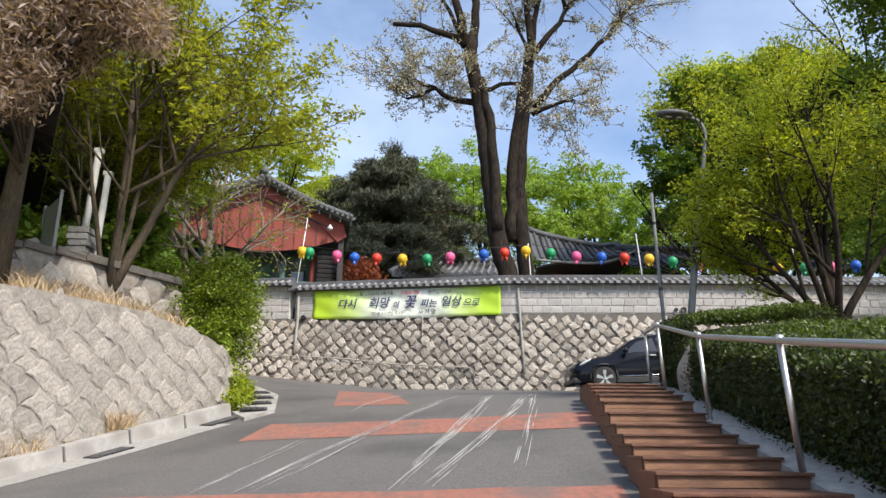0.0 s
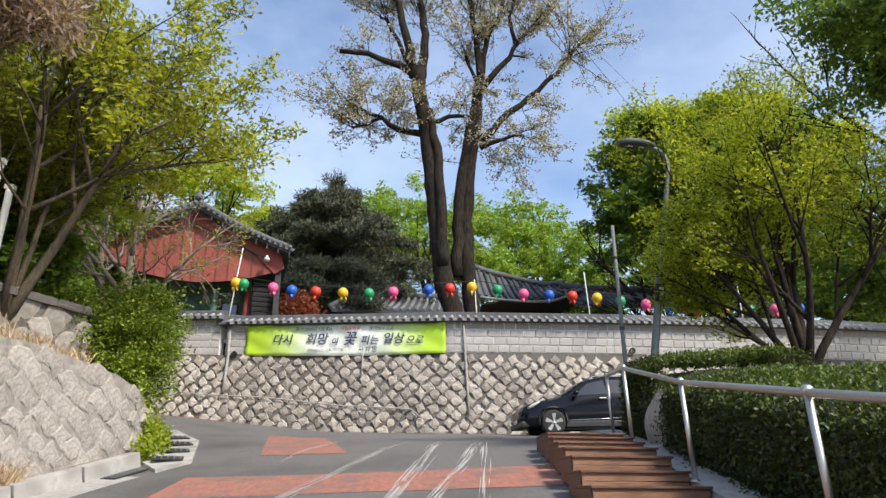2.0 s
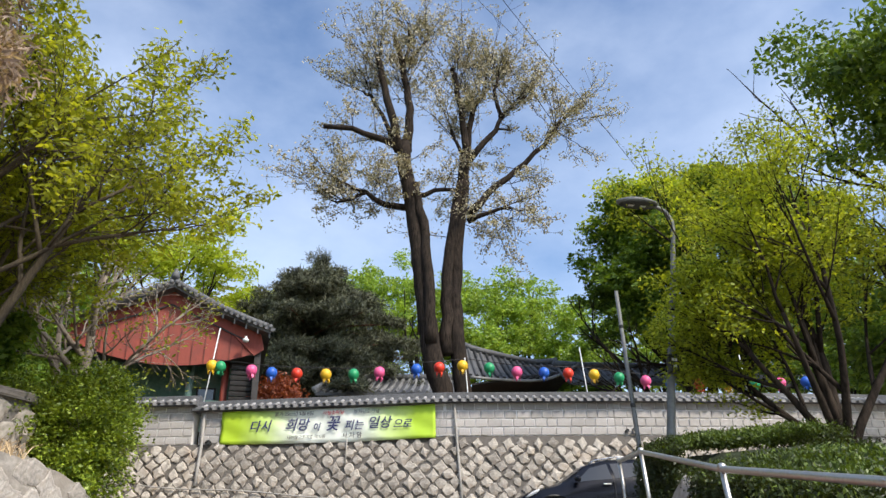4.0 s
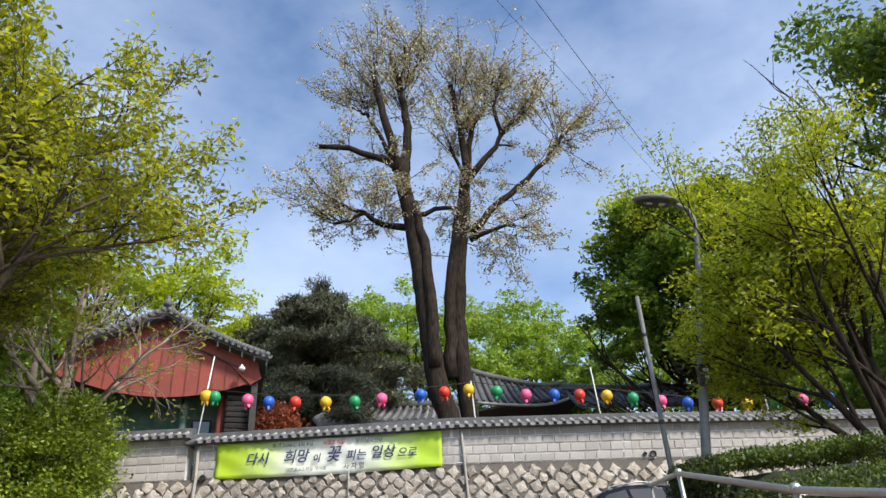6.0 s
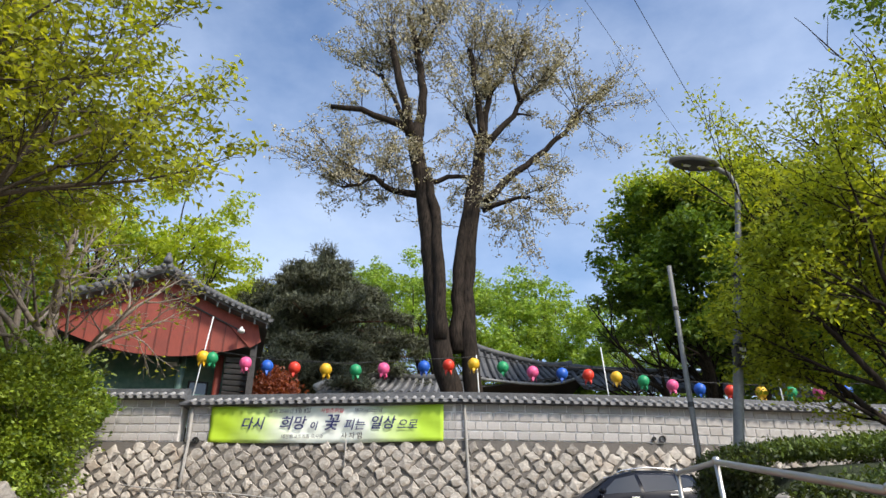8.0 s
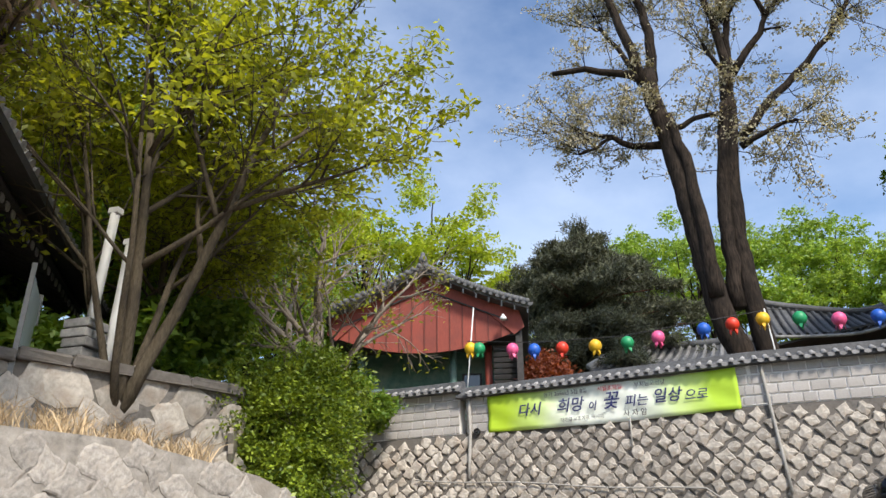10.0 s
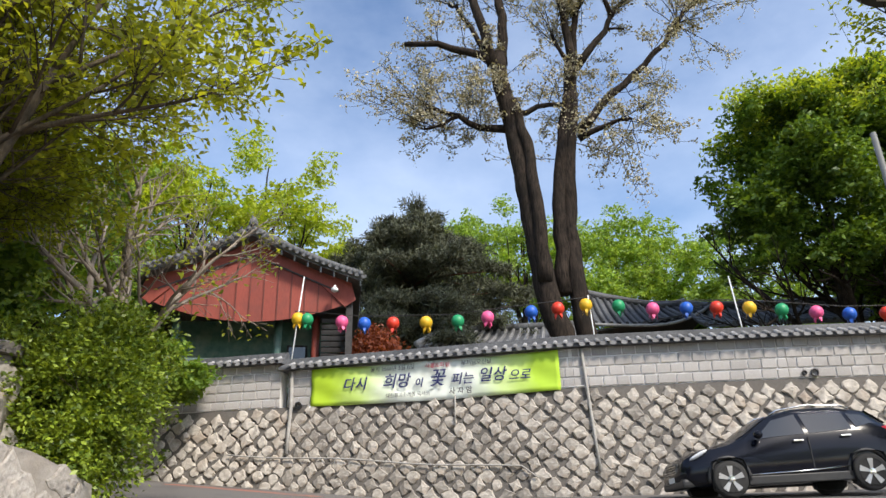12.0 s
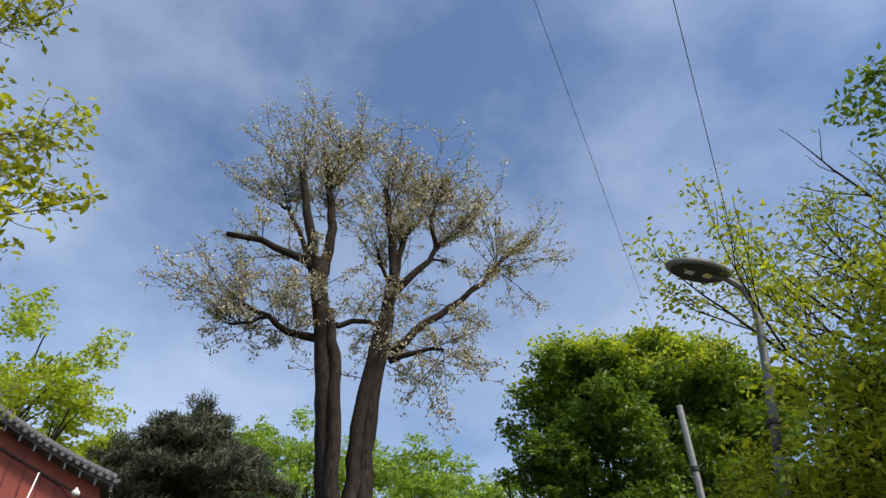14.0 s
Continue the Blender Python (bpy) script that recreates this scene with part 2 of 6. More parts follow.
def add_tube(verts, faces, pts, radii, sides=7):
    """A tapered tube along pts, appended to the lists."""
    base = len(verts)
    n = len(pts)
    for i, p in enumerate(pts):
        p = Vector(p)
        d = (Vector(pts[min(i + 1, n - 1)]) - Vector(pts[max(i - 1, 0)])).normalized()
        a = d.cross(Vector((0.31, 0.94, 0.13)))
        a = a.normalized() if a.length > 1e-4 else Vector((1, 0, 0))
        b = d.cross(a)
        for k in range(sides):
            th = 2 * math.pi * k / sides
            verts.append(p + (a * math.cos(th) + b * math.sin(th)) * radii[i])
    for i in range(n - 1):
        for k in range(sides):
            k2 = (k + 1) % sides
            faces.append((base + i * sides + k, base + i * sides + k2, base + (i + 1) * sides + k2, base + (i + 1) * sides + k))
    faces.append(tuple(base + k for k in range(sides))[::-1])
    faces.append(tuple(base + (n - 1) * sides + k for k in range(sides)))


def tube_part(name, pts, radii, mat, parent, label="", sides=10):
    v, f = [], []
    if not isinstance(radii, (list, tuple)):
        radii = [radii] * len(pts)
    add_tube(v, f, pts, radii, sides)
    ob = new(name, mesh_from(v, f, mat, True))
    ob.parent = parent
    return tagged(ob, label)


def lathe(profile, sides=16):
    """A bmesh turned round z from (radius, height) pairs."""
    bm = bmesh.new()
    rings = []
    for r, z in profile:
        rings.append([bm.verts.new((r * math.cos(2 * math.pi * k / sides), r * math.sin(2 * math.pi * k / sides), z)) for k in range(sides)])
    for a, b in zip(rings, rings[1:]):
        for k in range(sides):
            bm.faces.new((a[k], a[(k + 1) % sides], b[(k + 1) % sides], b[k]))
    bm.faces.new(rings[0][::-1])
    bm.faces.new(rings[-1])
    return bm


def prism(outline, depth_vec):
    """A bmesh from a closed outline of points pushed along depth_vec."""
    bm = bmesh.new()
    a = [bm.verts.new(p) for p in outline]
    b = [bm.verts.new(Vector(p) + Vector(depth_vec)) for p in outline]
    bm.faces.new(a)
    bm.faces.new(b[::-1])
    for i in range(len(a)):
        j = (i + 1) % len(a)
        bm.faces.new((a[i], b[i], b[j], a[j]))
    return bm


def grow_leaves(points, per, spread, size, rng, droop=0.3, aspect=0.45, flat=0.0, out=None):
    """Leaf blades scattered round points: vertex and face arrays. flat presses them to the level; out points them away from a centre."""
    pts = np.asarray(points, float)
    n = len(pts) * per
    c = np.repeat(pts, per, axis=0) + rng.normal(0, 1, (n, 3)) * np.array(spread)
    d = rng.normal(0, 1, (n, 3))
    if out is not None:
        d += (c - np.asarray(out)) / np.maximum(np.linalg.norm(c - np.asarray(out), axis=1, keepdims=True), 0.01) * 0.9
    d[:, 2] = d[:, 2] * (1 - flat) - droop
    d /= np.linalg.norm(d, axis=1, keepdims=True)
    s = np.cross(d, rng.normal(0, 1, (n, 3)) * np.array((1, 1, 1 - flat)) + np.array((0, 0, flat * 2)))
    s /= np.maximum(np.linalg.norm(s, axis=1, keepdims=True), 1e-6)
    L = size * rng.uniform(0.6, 1.35, (n, 1))
    W = L * aspect
    up = np.cross(s, d) * L * 0.12
    v = np.empty((n, 4, 3))
    v[:, 0] = c
    v[:, 1] = c + d * L * 0.5 + s * W * 0.5 + up
    v[:, 2] = c + d * L
    v[:, 3] = c + d * L * 0.5 - s * W * 0.5 + up
    return v.reshape(-1, 3)


def leaf_mesh(name, varr, mat, parent, label=""):
    n = len(varr) // 4
    me = bpy.data.meshes.new(name)
    me.vertices.add(n * 4)
    me.vertices.foreach_set("co", np.asarray(varr, np.float32).ravel())
    me.loops.add(n * 4)
    me.loops.foreach_set("vertex_index", np.arange(n * 4, dtype=np.int32))
    me.polygons.add(n)
    me.polygons.foreach_set("loop_start", np.arange(0, n * 4, 4, dtype=np.int32))
    me.update(calc_edges=True)
    me.materials.append(mat)
    ob = new(name, me)
    ob.parent = parent
    return tagged(ob, label)


class Tree:
    """Limbs grown from given stems, with the twig ends kept for the leaves."""

    def __init__(self, seed):
        self.rng = random.Random(seed)
        self.v, self.f, self.tips = [], [], []

    def limb(self, pts, r0, r1, sides=8):
        n = len(pts)
        add_tube(self.v, self.f, pts, [r0 + (r1 - r0) * (i / (n - 1)) ** 0.8 for i in range(n)], sides)

    def grow(self, p, d, length, r, depth, bend=0.25, lift=0.12, kids=3, angle=0.7, keep=0.62, first=0.3):
        rng = self.rng
        p, d = Vector(p), Vector(d).normalized()
        steps = 5 if depth > 1 else 4
        pts = [p.copy()]
        for i in range(steps):
            d = (d + Vector((rng.uniform(-1, 1), rng.uniform(-1, 1), rng.uniform(-1, 1))) * bend * 0.5 + Vector((0, 0, lift * 0.5))).normalized()
            p = p + d * length / steps
            pts.append(p.copy())
        r1 = max(r * 0.45, 0.004)
        self.limb(pts, r, r1, 8 if r > 0.05 else (5 if r > 0.012 else 3))
        if depth <= 1:
            self.tips += [tuple(q) for q in pts[2:]]
        if depth == 0:
            return
        for k in range(kids):
            u = first + (1 - first) * (k + rng.uniform(0.1, 0.9)) / kids
            i = min(int(u * steps), steps - 1)
            q = pts[i].lerp(pts[i + 1], u * steps - i)
            side = d.orthogonal().normalized()
            side.rotate(Matrix.Rotation(rng.uniform(0, 6.283), 3, d))
            nd = (d + side * math.tan(min(angle * rng.uniform(0.6, 1.25), 1.25))).normalized()
            self.grow(q, nd, length * keep * rng.uniform(0.75, 1.15) * (1.15 - 0.35 * u), max(r * (0.62 - 0.25 * u), 0.004), depth - 1, bend, lift, kids, angle, keep, 0.2)
        self.grow(p, d, length * keep * 0.8, r1, depth - 1, bend, lift, kids, angle, keep, 0.2)

    def wood(self, name, mat, parent):
        ob = new(name, mesh_from(self.v, self.f, mat, True))
        ob.parent = parent
        return ob


# ---- the lie of the land ----
def level(v, pts):
    return np.interp(v, [p[0] for p in pts], [p[1] for p in pts])


BASE = [(-60, -10.0), (0, -0.75), (9, 0.69), (10.5, 0.97), (12.2, 1.33), (13.2, 1.56), (15, 1.86), (17, 2.13), (19, 2.38), (21, 2.54), (24.6, 2.84), (30, 3.2), (60, 3.6)]
CROSS = [(-60, 0.1), (10, 0.1), (13, 0.062), (16, 0.02), (18.5, 0), (60, 0)]
LEFT = [(-60, 0), (14, 0), (22, 0.09), (60, 0.09)]


def gz(x, y):
    x, y = np.asarray(x, float), np.asarray(y, float)
    return level(y, BASE) + level(y, CROSS) * (np.clip(x, -6, 6) + 3) + level(y, LEFT) * np.clip(-1.5 - x, 0, 8)


def sheet(name, xs, ys, zfun, mat, label, category, clip=None):
    X, Y = np.meshgrid(xs, ys)
    Z = zfun(X, Y)
    v = np.stack([X, Y, Z], -1).reshape(-1, 3)
    nx, ny = len(xs), len(ys)
    f = [(j * nx + i, j * nx + i + 1, (j + 1) * nx + i + 1, (j + 1) * nx + i) for j in range(ny - 1) for i in range(nx - 1)
         if clip is None or clip(0.5 * (xs[i] + xs[i + 1]), 0.5 * (ys[j] + ys[j + 1]))]
    ob = new(name, mesh_from(v.tolist(), f, mat, True))
    return tagged(ob, label, category, kind="structure")


def patch(name, corners, lift, mat, label, n=16, m=16, ragged=0.0):
    """A thin skin on the ground between four corners, with uneven edges."""
    a, b, c, d = [Vector(p) for p in corners]
    v = []
    for j in range(m + 1):
        for i in range(n + 1):
            s, t = i / n, j / m
            if ragged and j in (0, m):
                t += ragged * noise.noise((s * 7, t * 3, 1.7)) * 0.5
            p = a.lerp(b, s).lerp(d.lerp(c, s), t)
            v.append((p.x, p.y, float(gz(p.x, p.y)) + lift))
    f = [(j * (n + 1) + i, j * (n + 1) + i + 1, (j + 1) * (n + 1) + i + 1, (j + 1) * (n + 1) + i) for j in range(m) for i in range(n)]
    ob = new(name, mesh_from(v, f, mat, True))
    return tagged(ob, label, "road marking", kind="structure")


# ---- ground and road ----
gx = np.concatenate([np.linspace(-400, -20, 12), np.linspace(-16, 16, 33), np.linspace(20, 400, 12)])
gy = np.concatenate([np.linspace(-400, -30, 10), np.linspace(-26, 40, 45), np.linspace(50, 600, 12)])
sheet("ground", gx, gy, lambda x, y: gz(x, y) - 0.06, M_EARTH, "brown earth under the whole hillside", "ground")
sheet("road", np.linspace(-9, 12, 64), np.linspace(-14, 27, 90), gz, M_ASPHALT, "steep grey asphalt lane with worn scrape marks", "road")
RED = "worn red anti-slip paint across the lane"
patch("red_band", [(-2.57, 10.5), (2.12, 9.0), (2.3, 10.4), (-2.4, 11.75)], 0.005, M_REDROAD, RED, ragged=0.05)
patch("red_band", [(-1.65, 13.2), (-0.3, 13.0), (-0.9, 17.0), (-2.15, 17.6)], 0.005, M_REDROAD, RED, ragged=0.03)
patch("red_band", [(-4.5, 4.7), (1.4, 3.9), (1.6, 6.0), (-3.1, 7.55)], 0.005, M_REDROAD, RED, ragged=0.05)
patch("red_band", [(-7.5, 24.4), (-3.6, 23.3), (-3.4, 23.9), (-7.5, 25.2)], 0.005, M_REDROAD, RED, ragged=0.03)

# pale scrape marks left by low cars
def scrapes(lines, seed):
    rr = random.Random(seed)
    v, f = [], []
    for (x0, y0), (x1, y1), w, dense in lines:
        n = int(math.hypot(x1 - x0, y1 - y0) / 0.09)
        for i in range(n):
            if rr.random() > dense:
                continue
            t0 = i / n
            t1 = t0 + rr.uniform(4.0, 24.0) / n
            off = rr.gauss(0, w)
            hw = rr.uniform(0.003, 0.009)
            o = len(v)
            for t, k in ((t0, 0.4), ((t0 + t1) / 2, 1), (t1, 0.3)):
                x, y = x0 + (x1 - x0) * t + off, y0 + (y1 - y0) * t
                v += [(x - hw * k, y, float(gz(x - hw, y)) + 0.009), (x + hw * k, y, float(gz(x + hw, y)) + 0.009)]
            f += [(o, o + 1, o + 3, o + 2), (o + 2, o + 3, o + 5, o + 4)]
    ob = new("scrape_marks", mesh_from(v, f, M_SCRAPE))
    return tagged(ob, "pale worn scrape marks along the asphalt", "road wear", kind="stuff")


scrapes([((-1.72, 7.0), (-1.23, 8.95), 0.05, 0.85), ((-1.23, 8.95), (-0.44, 11.1), 0.05, 0.85), ((-0.44, 11.1), (0.23, 13.2), 0.05, 0.7), ((-1.5, 7.0), (-1.0, 8.95), 0.03, 0.4), ((-0.27, 6.6), (0.37, 9.65), 0.05, 0.7), ((0.37, 9.65), (1.01, 13.0), 0.05, 0.65),
         ((0.02, 6.5), (1.19, 10.7), 0.04, 0.6), ((1.19, 10.7), (1.64, 12.8), 0.04, 0.45), ((-2.19, 7.2), (-1.77, 9.1), 0.04, 0.35), ((-1.3, 12.4), (-0.6, 15.5), 0.05, 0.4), ((0.9, 7.0), (1.8, 12.5), 0.05, 0.3)], 6)


# ---- masonry pieces ----
def stone_mesh(seed, mat, depth=0.05, corner=0.5, side=0.43, wild=0.1):
    """A rounded diamond-set stone about one unit across, face towards +z."""
    r = random.Random(seed)
    n = 12
    v, f = [], []
    for ring, (k, z) in enumerate(((1.0, -0.06), (0.97, depth * 0.55), (0.82, depth))):
        for i in range(n):
            th = 2 * math.pi * i / n
            rad = (corner, side, side)[i % 3] * (1 + wild * math.sin(seed * 1.7 + i * 2.1) + 0.07 * math.sin(seed * 5.3 + i * 4.7))
            jz = (0.2 * depth * math.sin(seed * 3.1 + i * 1.3)) if ring else 0
            v.append((rad * k * math.cos(th), rad * k * math.sin(th), z + jz))
    for ring in range(2):
        for i in range(n):
            j = (i + 1) % n
            f.append((ring * n + i, ring * n + j, (ring + 1) * n + j, (ring + 1) * n + i))
    v.append((r.uniform(-0.1, 0.1), r.uniform(-0.1, 0.1), depth * r.uniform(1.0, 1.35)))
    for i in range(n):
        f.append((2 * n + i, 2 * n + (i + 1) % n, 3 * n))
    return mesh_from(v, f, mat)


def piece(name, me, m, parent):
    ob = new(name, me)
    ob.parent = parent
    ob.matrix_basis = m
    return ob


def frame_on(a, b, z0, z1, batter):
    """Base point and axes of a wall face from a to b (plan), leaning back by batter from z0 to z1."""
    a, b = Vector((*a, 0)), Vector((*b, 0))
    u = (b - a).normalized()
    nrm = Vector((u.y, -u.x, 0))
    up = (Vector((0, 0, z1 - z0)) - nrm * batter).normalized()
    return u, nrm, up


def joined(name, items, mat, parent, label=""):
    """Many placed meshes as one part of kind stuff."""
    v, f = [], []
    for me, m in items:
        o = len(v)
        v += [tuple(m @ w.co) for w in me.vertices]
        f += [tuple(o + i for i in p.vertices) for p in me.polygons]
    ob = new(name, mesh_from(v, f, mat))
    ob.parent = parent
    return tagged(ob, label, kind="stuff")


def diamond_face(core, a, b, foot, top, batter, d, meshes, rng, keep, rest, tight=(0.86, 1.02)):
    """Lattice of diamond-set stones over a wall face; keep(x, y) says which become parts."""
    u, nrm, up = frame_on(a, b, 0, 1, batter)
    L = (Vector((*b, 0)) - Vector((*a, 0))).length
    for i in range(int(L / (d * 0.5)) + 2):
        s = i * d * 0.5
        if s > L:
            continue
        x, y = a[0] + u.x * s, a[1] + u.y * s
        f0, t0 = foot(x, y), top(x, y)
        for j in range(int((t0 - f0) / (d * 0.5)) + 2):
            if (i + j) % 2:
                continue
            h = f0 + 0.06 + j * d * 0.5 + rng.uniform(-0.03, 0.03)
            if h > t0 - 0.1:
                continue
            p = Vector((x, y, h)) + nrm * ((t0 - h) * batter) + u * rng.uniform(-0.03, 0.03)
            sc = d * rng.uniform(*tight)
            rot = Matrix((u, up, nrm)).transposed().to_4x4()
            m = Matrix.Translation(p) @ rot @ Matrix.Rotation(rng.uniform(-0.3, 0.3), 4, 'Z') @ Matrix.Diagonal((sc * rng.uniform(0.78, 1.14), sc * rng.uniform(0.82, 1.1), rng.uniform(0.6, 1.4), 1))
            if keep(x, y):
                piece("stone", rng.choice(meshes), m, core)
            else:
                rest.append((rng.choice(meshes), m))


def wall_core(name, line, foot, top, batter, thick, mat, label, n=12):
    """The solid behind the face pieces, following a plan line."""
    v, f = [], []
    stations = []
    for (a, b) in zip(line, line[1:]):
        for i in range(n):
            stations.append(((a[0] + (b[0] - a[0]) * i / n, a[1] + (b[1] - a[1]) * i / n), a, b))
    stations.append((line[-1], line[-2], line[-1]))
    for (x, y), a, b in stations:
        u, nrm, up = frame_on(a, b, 0, 1, batter)
        f0, t0 = foot(x, y), top(x, y)
        lo = Vector((x, y, f0 - 0.4)) + nrm * (t0 - f0 + 0.4) * batter
        hi = Vector((x, y, t0))
        v += [lo, hi, hi - nrm * thick, Vector((x, y, f0 - 0.4)) - nrm * thick]
    for i in range(len(stations) - 1):
        for k in range(4):
            f.append((4 * i + k, 4 * (i + 1) + k, 4 * (i + 1) + (k + 1) % 4, 4 * i + (k + 1) % 4))
    f += [(0, 1, 2, 3), tuple(4 * (len(stations) - 1) + k for k in (3, 2, 1, 0))]
    ob = new(name, mesh_from(v, f, mat))
    return tagged(ob, label, "wall", kind="structure")


rng = random.Random(5)
stones_far = [stone_mesh(s, M_STONE_FAR, 0.06, 0.52, 0.41, 0.12) for s in range(14)]
stones_mid = [stone_mesh(s + 40, M_STONE_FAR, 0.02) for s in range(6)]
stones_near = [stone_mesh(s + 20, M_STONE, 0.02, 0.54, 0.4, 0.13) for s in range(14)]

# ---- temple boundary wall at the head of the lane ----
Z_BRICK, Z_COP = 5.5, 6.55
WALL = [(-12.0, 27.7), (-5.1, 26.65), (2.7, 25.1), (8.0, 24.8), (16.0, 24.8), (30.0, 25.8)]
far_core = wall_core("wall_north", WALL, lambda x, y: float(gz(x, y - 0.4)), lambda x, y: Z_BRICK, 0.15, 0.7, M_MORTAR_DARK, "retaining wall of diamond-set granite in dark mortar")
rest = []
for a, b in zip(WALL, WALL[1:]):
    diamond_face(far_core, a, b, lambda x, y: float(gz(x, y - 0.4)), lambda x, y: Z_BRICK - 0.02, 0.15, 0.47, stones_far, rng, lambda x, y: -5.0 < x < 6.0, rest, (0.72, 0.92))
joined("stones", rest, M_STONE_FAR, far_core)


def upper_wall(name, line, z1, courses, label, limit):
    core = wall_core(name, line, lambda x, y: Z_BRICK + 0.4, lambda x, y: z1, 0.0, 0.42, M_LIME, label, 4)
    bh = (z1 - Z_BRICK) / courses
    me = bpy.data.meshes.new("block")
    bm = bmesh.new()
    add_box(bm, 0.5, 0, 0.5, 1, 1, 1)
    bmesh.ops.bevel(bm, geom=[e for e in bm.edges if all(v.co.y < 0 for v in e.verts)], offset=0.07, segments=1, affect='EDGES')
    bm.to_mesh(me)
    bm.free()
    me.materials.append(M_BRICK)
    extra = []
    for a, b in zip(line, line[1:]):
        u, nrm, up = frame_on(a, b, 0, 1, 0)
        L = (Vector((*b, 0)) - Vector((*a, 0))).length
        rot = Matrix((u, -nrm, Vector((0, 0, 1)))).transposed().to_4x4()
        for c in range(courses):
            s = 0.0
            while s < L - 0.06:
                w = min(rng.uniform(0.28, 0.44) * (0.5 if s == 0.0 and c % 2 else 1.0), L - s - 0.01)
                h = bh - rng.uniform(0.035, 0.05)
                p = Vector((a[0], a[1], Z_BRICK + c * bh + 0.025)) + u * s + nrm * rng.uniform(0.0, 0.012)
                m = Matrix.Translation(p) @ rot @ Matrix.Diagonal((w, 0.05, h, 1))
                if limit(p.x):
                    piece("block", me, m, core)
                else:
                    extra.append((me, m))
                s += w + rng.uniform(0.022, 0.04)
    if extra:
        joined("blocks", extra, M_BRICK, core)
    return core


upper_wall("wall_north_upper", WALL[1:], Z_COP, 4, "pale cut-stone block wall with white lime joints", lambda x: x < 9.5)
upper_wall("wall_north_upper_west", [(-12.0, 27.7), (-5.32, 26.68)], Z_COP + 0.2, 5, "pale cut-stone block wall with white lime joints", lambda x: x > -8.6)


def coping(name, line, z, label, pick):
    """Tiled cap: a ridge bar on two tile slopes, with a row of round tile ends."""
    root = tagged(new(name), label, "wall coping", kind="structure")
    v, f = [], []
    tv, tf = [], []
    # one cover tile: half barrel sloping outwards, closed at its round end
    n = 6
    for k, (yy, zz, rr) in enumerate(((0.0, 0.17, 0.055), (-0.28, 0.04, 0.068), (-0.29, 0.035, 0.0))):
        for i in range(n + 1):
            th = math.pi * i / n
            tv.append((rr * math.cos(th), yy, zz + rr * math.sin(th) * 0.95 - (0.0 if k < 2 else -0.02)))
    for k in range(2):
        for i in range(n):
            tf.append((k * (n + 1) + i, k * (n + 1) + i + 1, (k + 1) * (n + 1) + i + 1, (k + 1) * (n + 1) + i))
    me = mesh_from(tv, tf, M_TILE_P, True)
    lip = mesh_from([(-0.1, -0.26, 0.05), (0.1, -0.26, 0.05), (0.07, -0.275, -0.025), (0, -0.28, -0.045), (-0.07, -0.275, -0.025), (-0.1, -0.22, 0.07), (0.1, -0.22, 0.07)], [(0, 1, 2, 3, 4), (0, 5, 6, 1)], M_TILE_P)
    for a, b in zip(line, line[1:]):
        u, nrm, up = frame_on(a, b, 0, 1, 0)
        A, B = Vector((*a, z)), Vector((*b, z))
        prof = [(0.25, 0.03), (0.25, -0.03), (-0.02, -0.03), (-0.42, -0.03), (-0.76, -0.03), (-0.76, 0.02), (-0.36, 0.19), (-0.33, 0.33), (-0.2, 0.37), (-0.07, 0.33), (-0.04, 0.19)]
        o = len(v)
        for P in (A, B):
            v += [P + nrm * px + Vector((0, 0, pz)) for px, pz in prof]
        k = len(prof)
        f += [(o + i, o + (i + 1) % k, o + k + (i + 1) % k, o + k + i) for i in range(k)]
        f += [tuple(o + i for i in range(k)), tuple(o + k + i for i in reversed(range(k)))]
        rot = Matrix((u, -nrm, Vector((0, 0, 1)))).transposed().to_4x4()
        L = (B - A).length
        m0 = int(L / 0.26)
        for i in range(m0):
            p = A + u * (i + 0.5) * L / m0 + nrm * 0.02
            m = Matrix.Translation(p) @ rot @ Matrix.Rotation(rng.uniform(-0.04, 0.04), 4, 'Z')
            if pick(p.x):
                piece("cover_tile", me, m, root)
                piece("drip_tile", lip, Matrix.Translation(u * 0.13) @ m, root)
    ridge = new("ridge", mesh_from(v, f, M_TILE))
    ridge.parent = root
    return root


coping("coping", [(-5.35, 26.68)] + WALL[1:], Z_COP, "grey tiled cap along the temple wall", lambda x: x < 17)
coping("coping_west", [(-12.0, 27.7), (-5.25, 26.66)], Z_COP + 0.2, "grey tiled cap along the raised wall end", lambda x: x > -9.5)

# ground inside the temple
sheet("terrace", np.linspace(-60, 60, 50), np.linspace(25, 120, 60), lambda x, y: 6.2 + np.maximum(y - 36, 0) * 0.16 + np.maximum(-x - 14, 0) * 0.1, M_EARTH, "earth terrace inside the temple wall", "ground",
      lambda x, y: y > (26.3 if x > 2 else 27.6 if x > -6 else 28.4))

# ---- stone wall, bank and kerb beside the lane ----
def on_line(y, x0=-3.75, y0=13.2, k=0.5):
    return x0 + (y - y0) * k


BANK = [(on_line(-8), -8.0), (on_line(4), 4.0), (on_line(8.5), 8.5), (on_line(12.6), 12.6), (-3.72, 13.35), (-3.72, 13.85), (-4.1, 14.6), (-5.2, 15.8), (-7.5, 17.5)]


def bank_top(x, y):
    return float(np.interp(y, [-8, 0, 8, 10.2, 11.6, 13.0, 13.4, 14.5, 17], [1.4, 2.2, 2.9, 3.02, 3.02, 2.8, 2.64, 2.45, 2.9]))


def bank_foot(x, y):
    return float(gz(x, y)) + 0.14


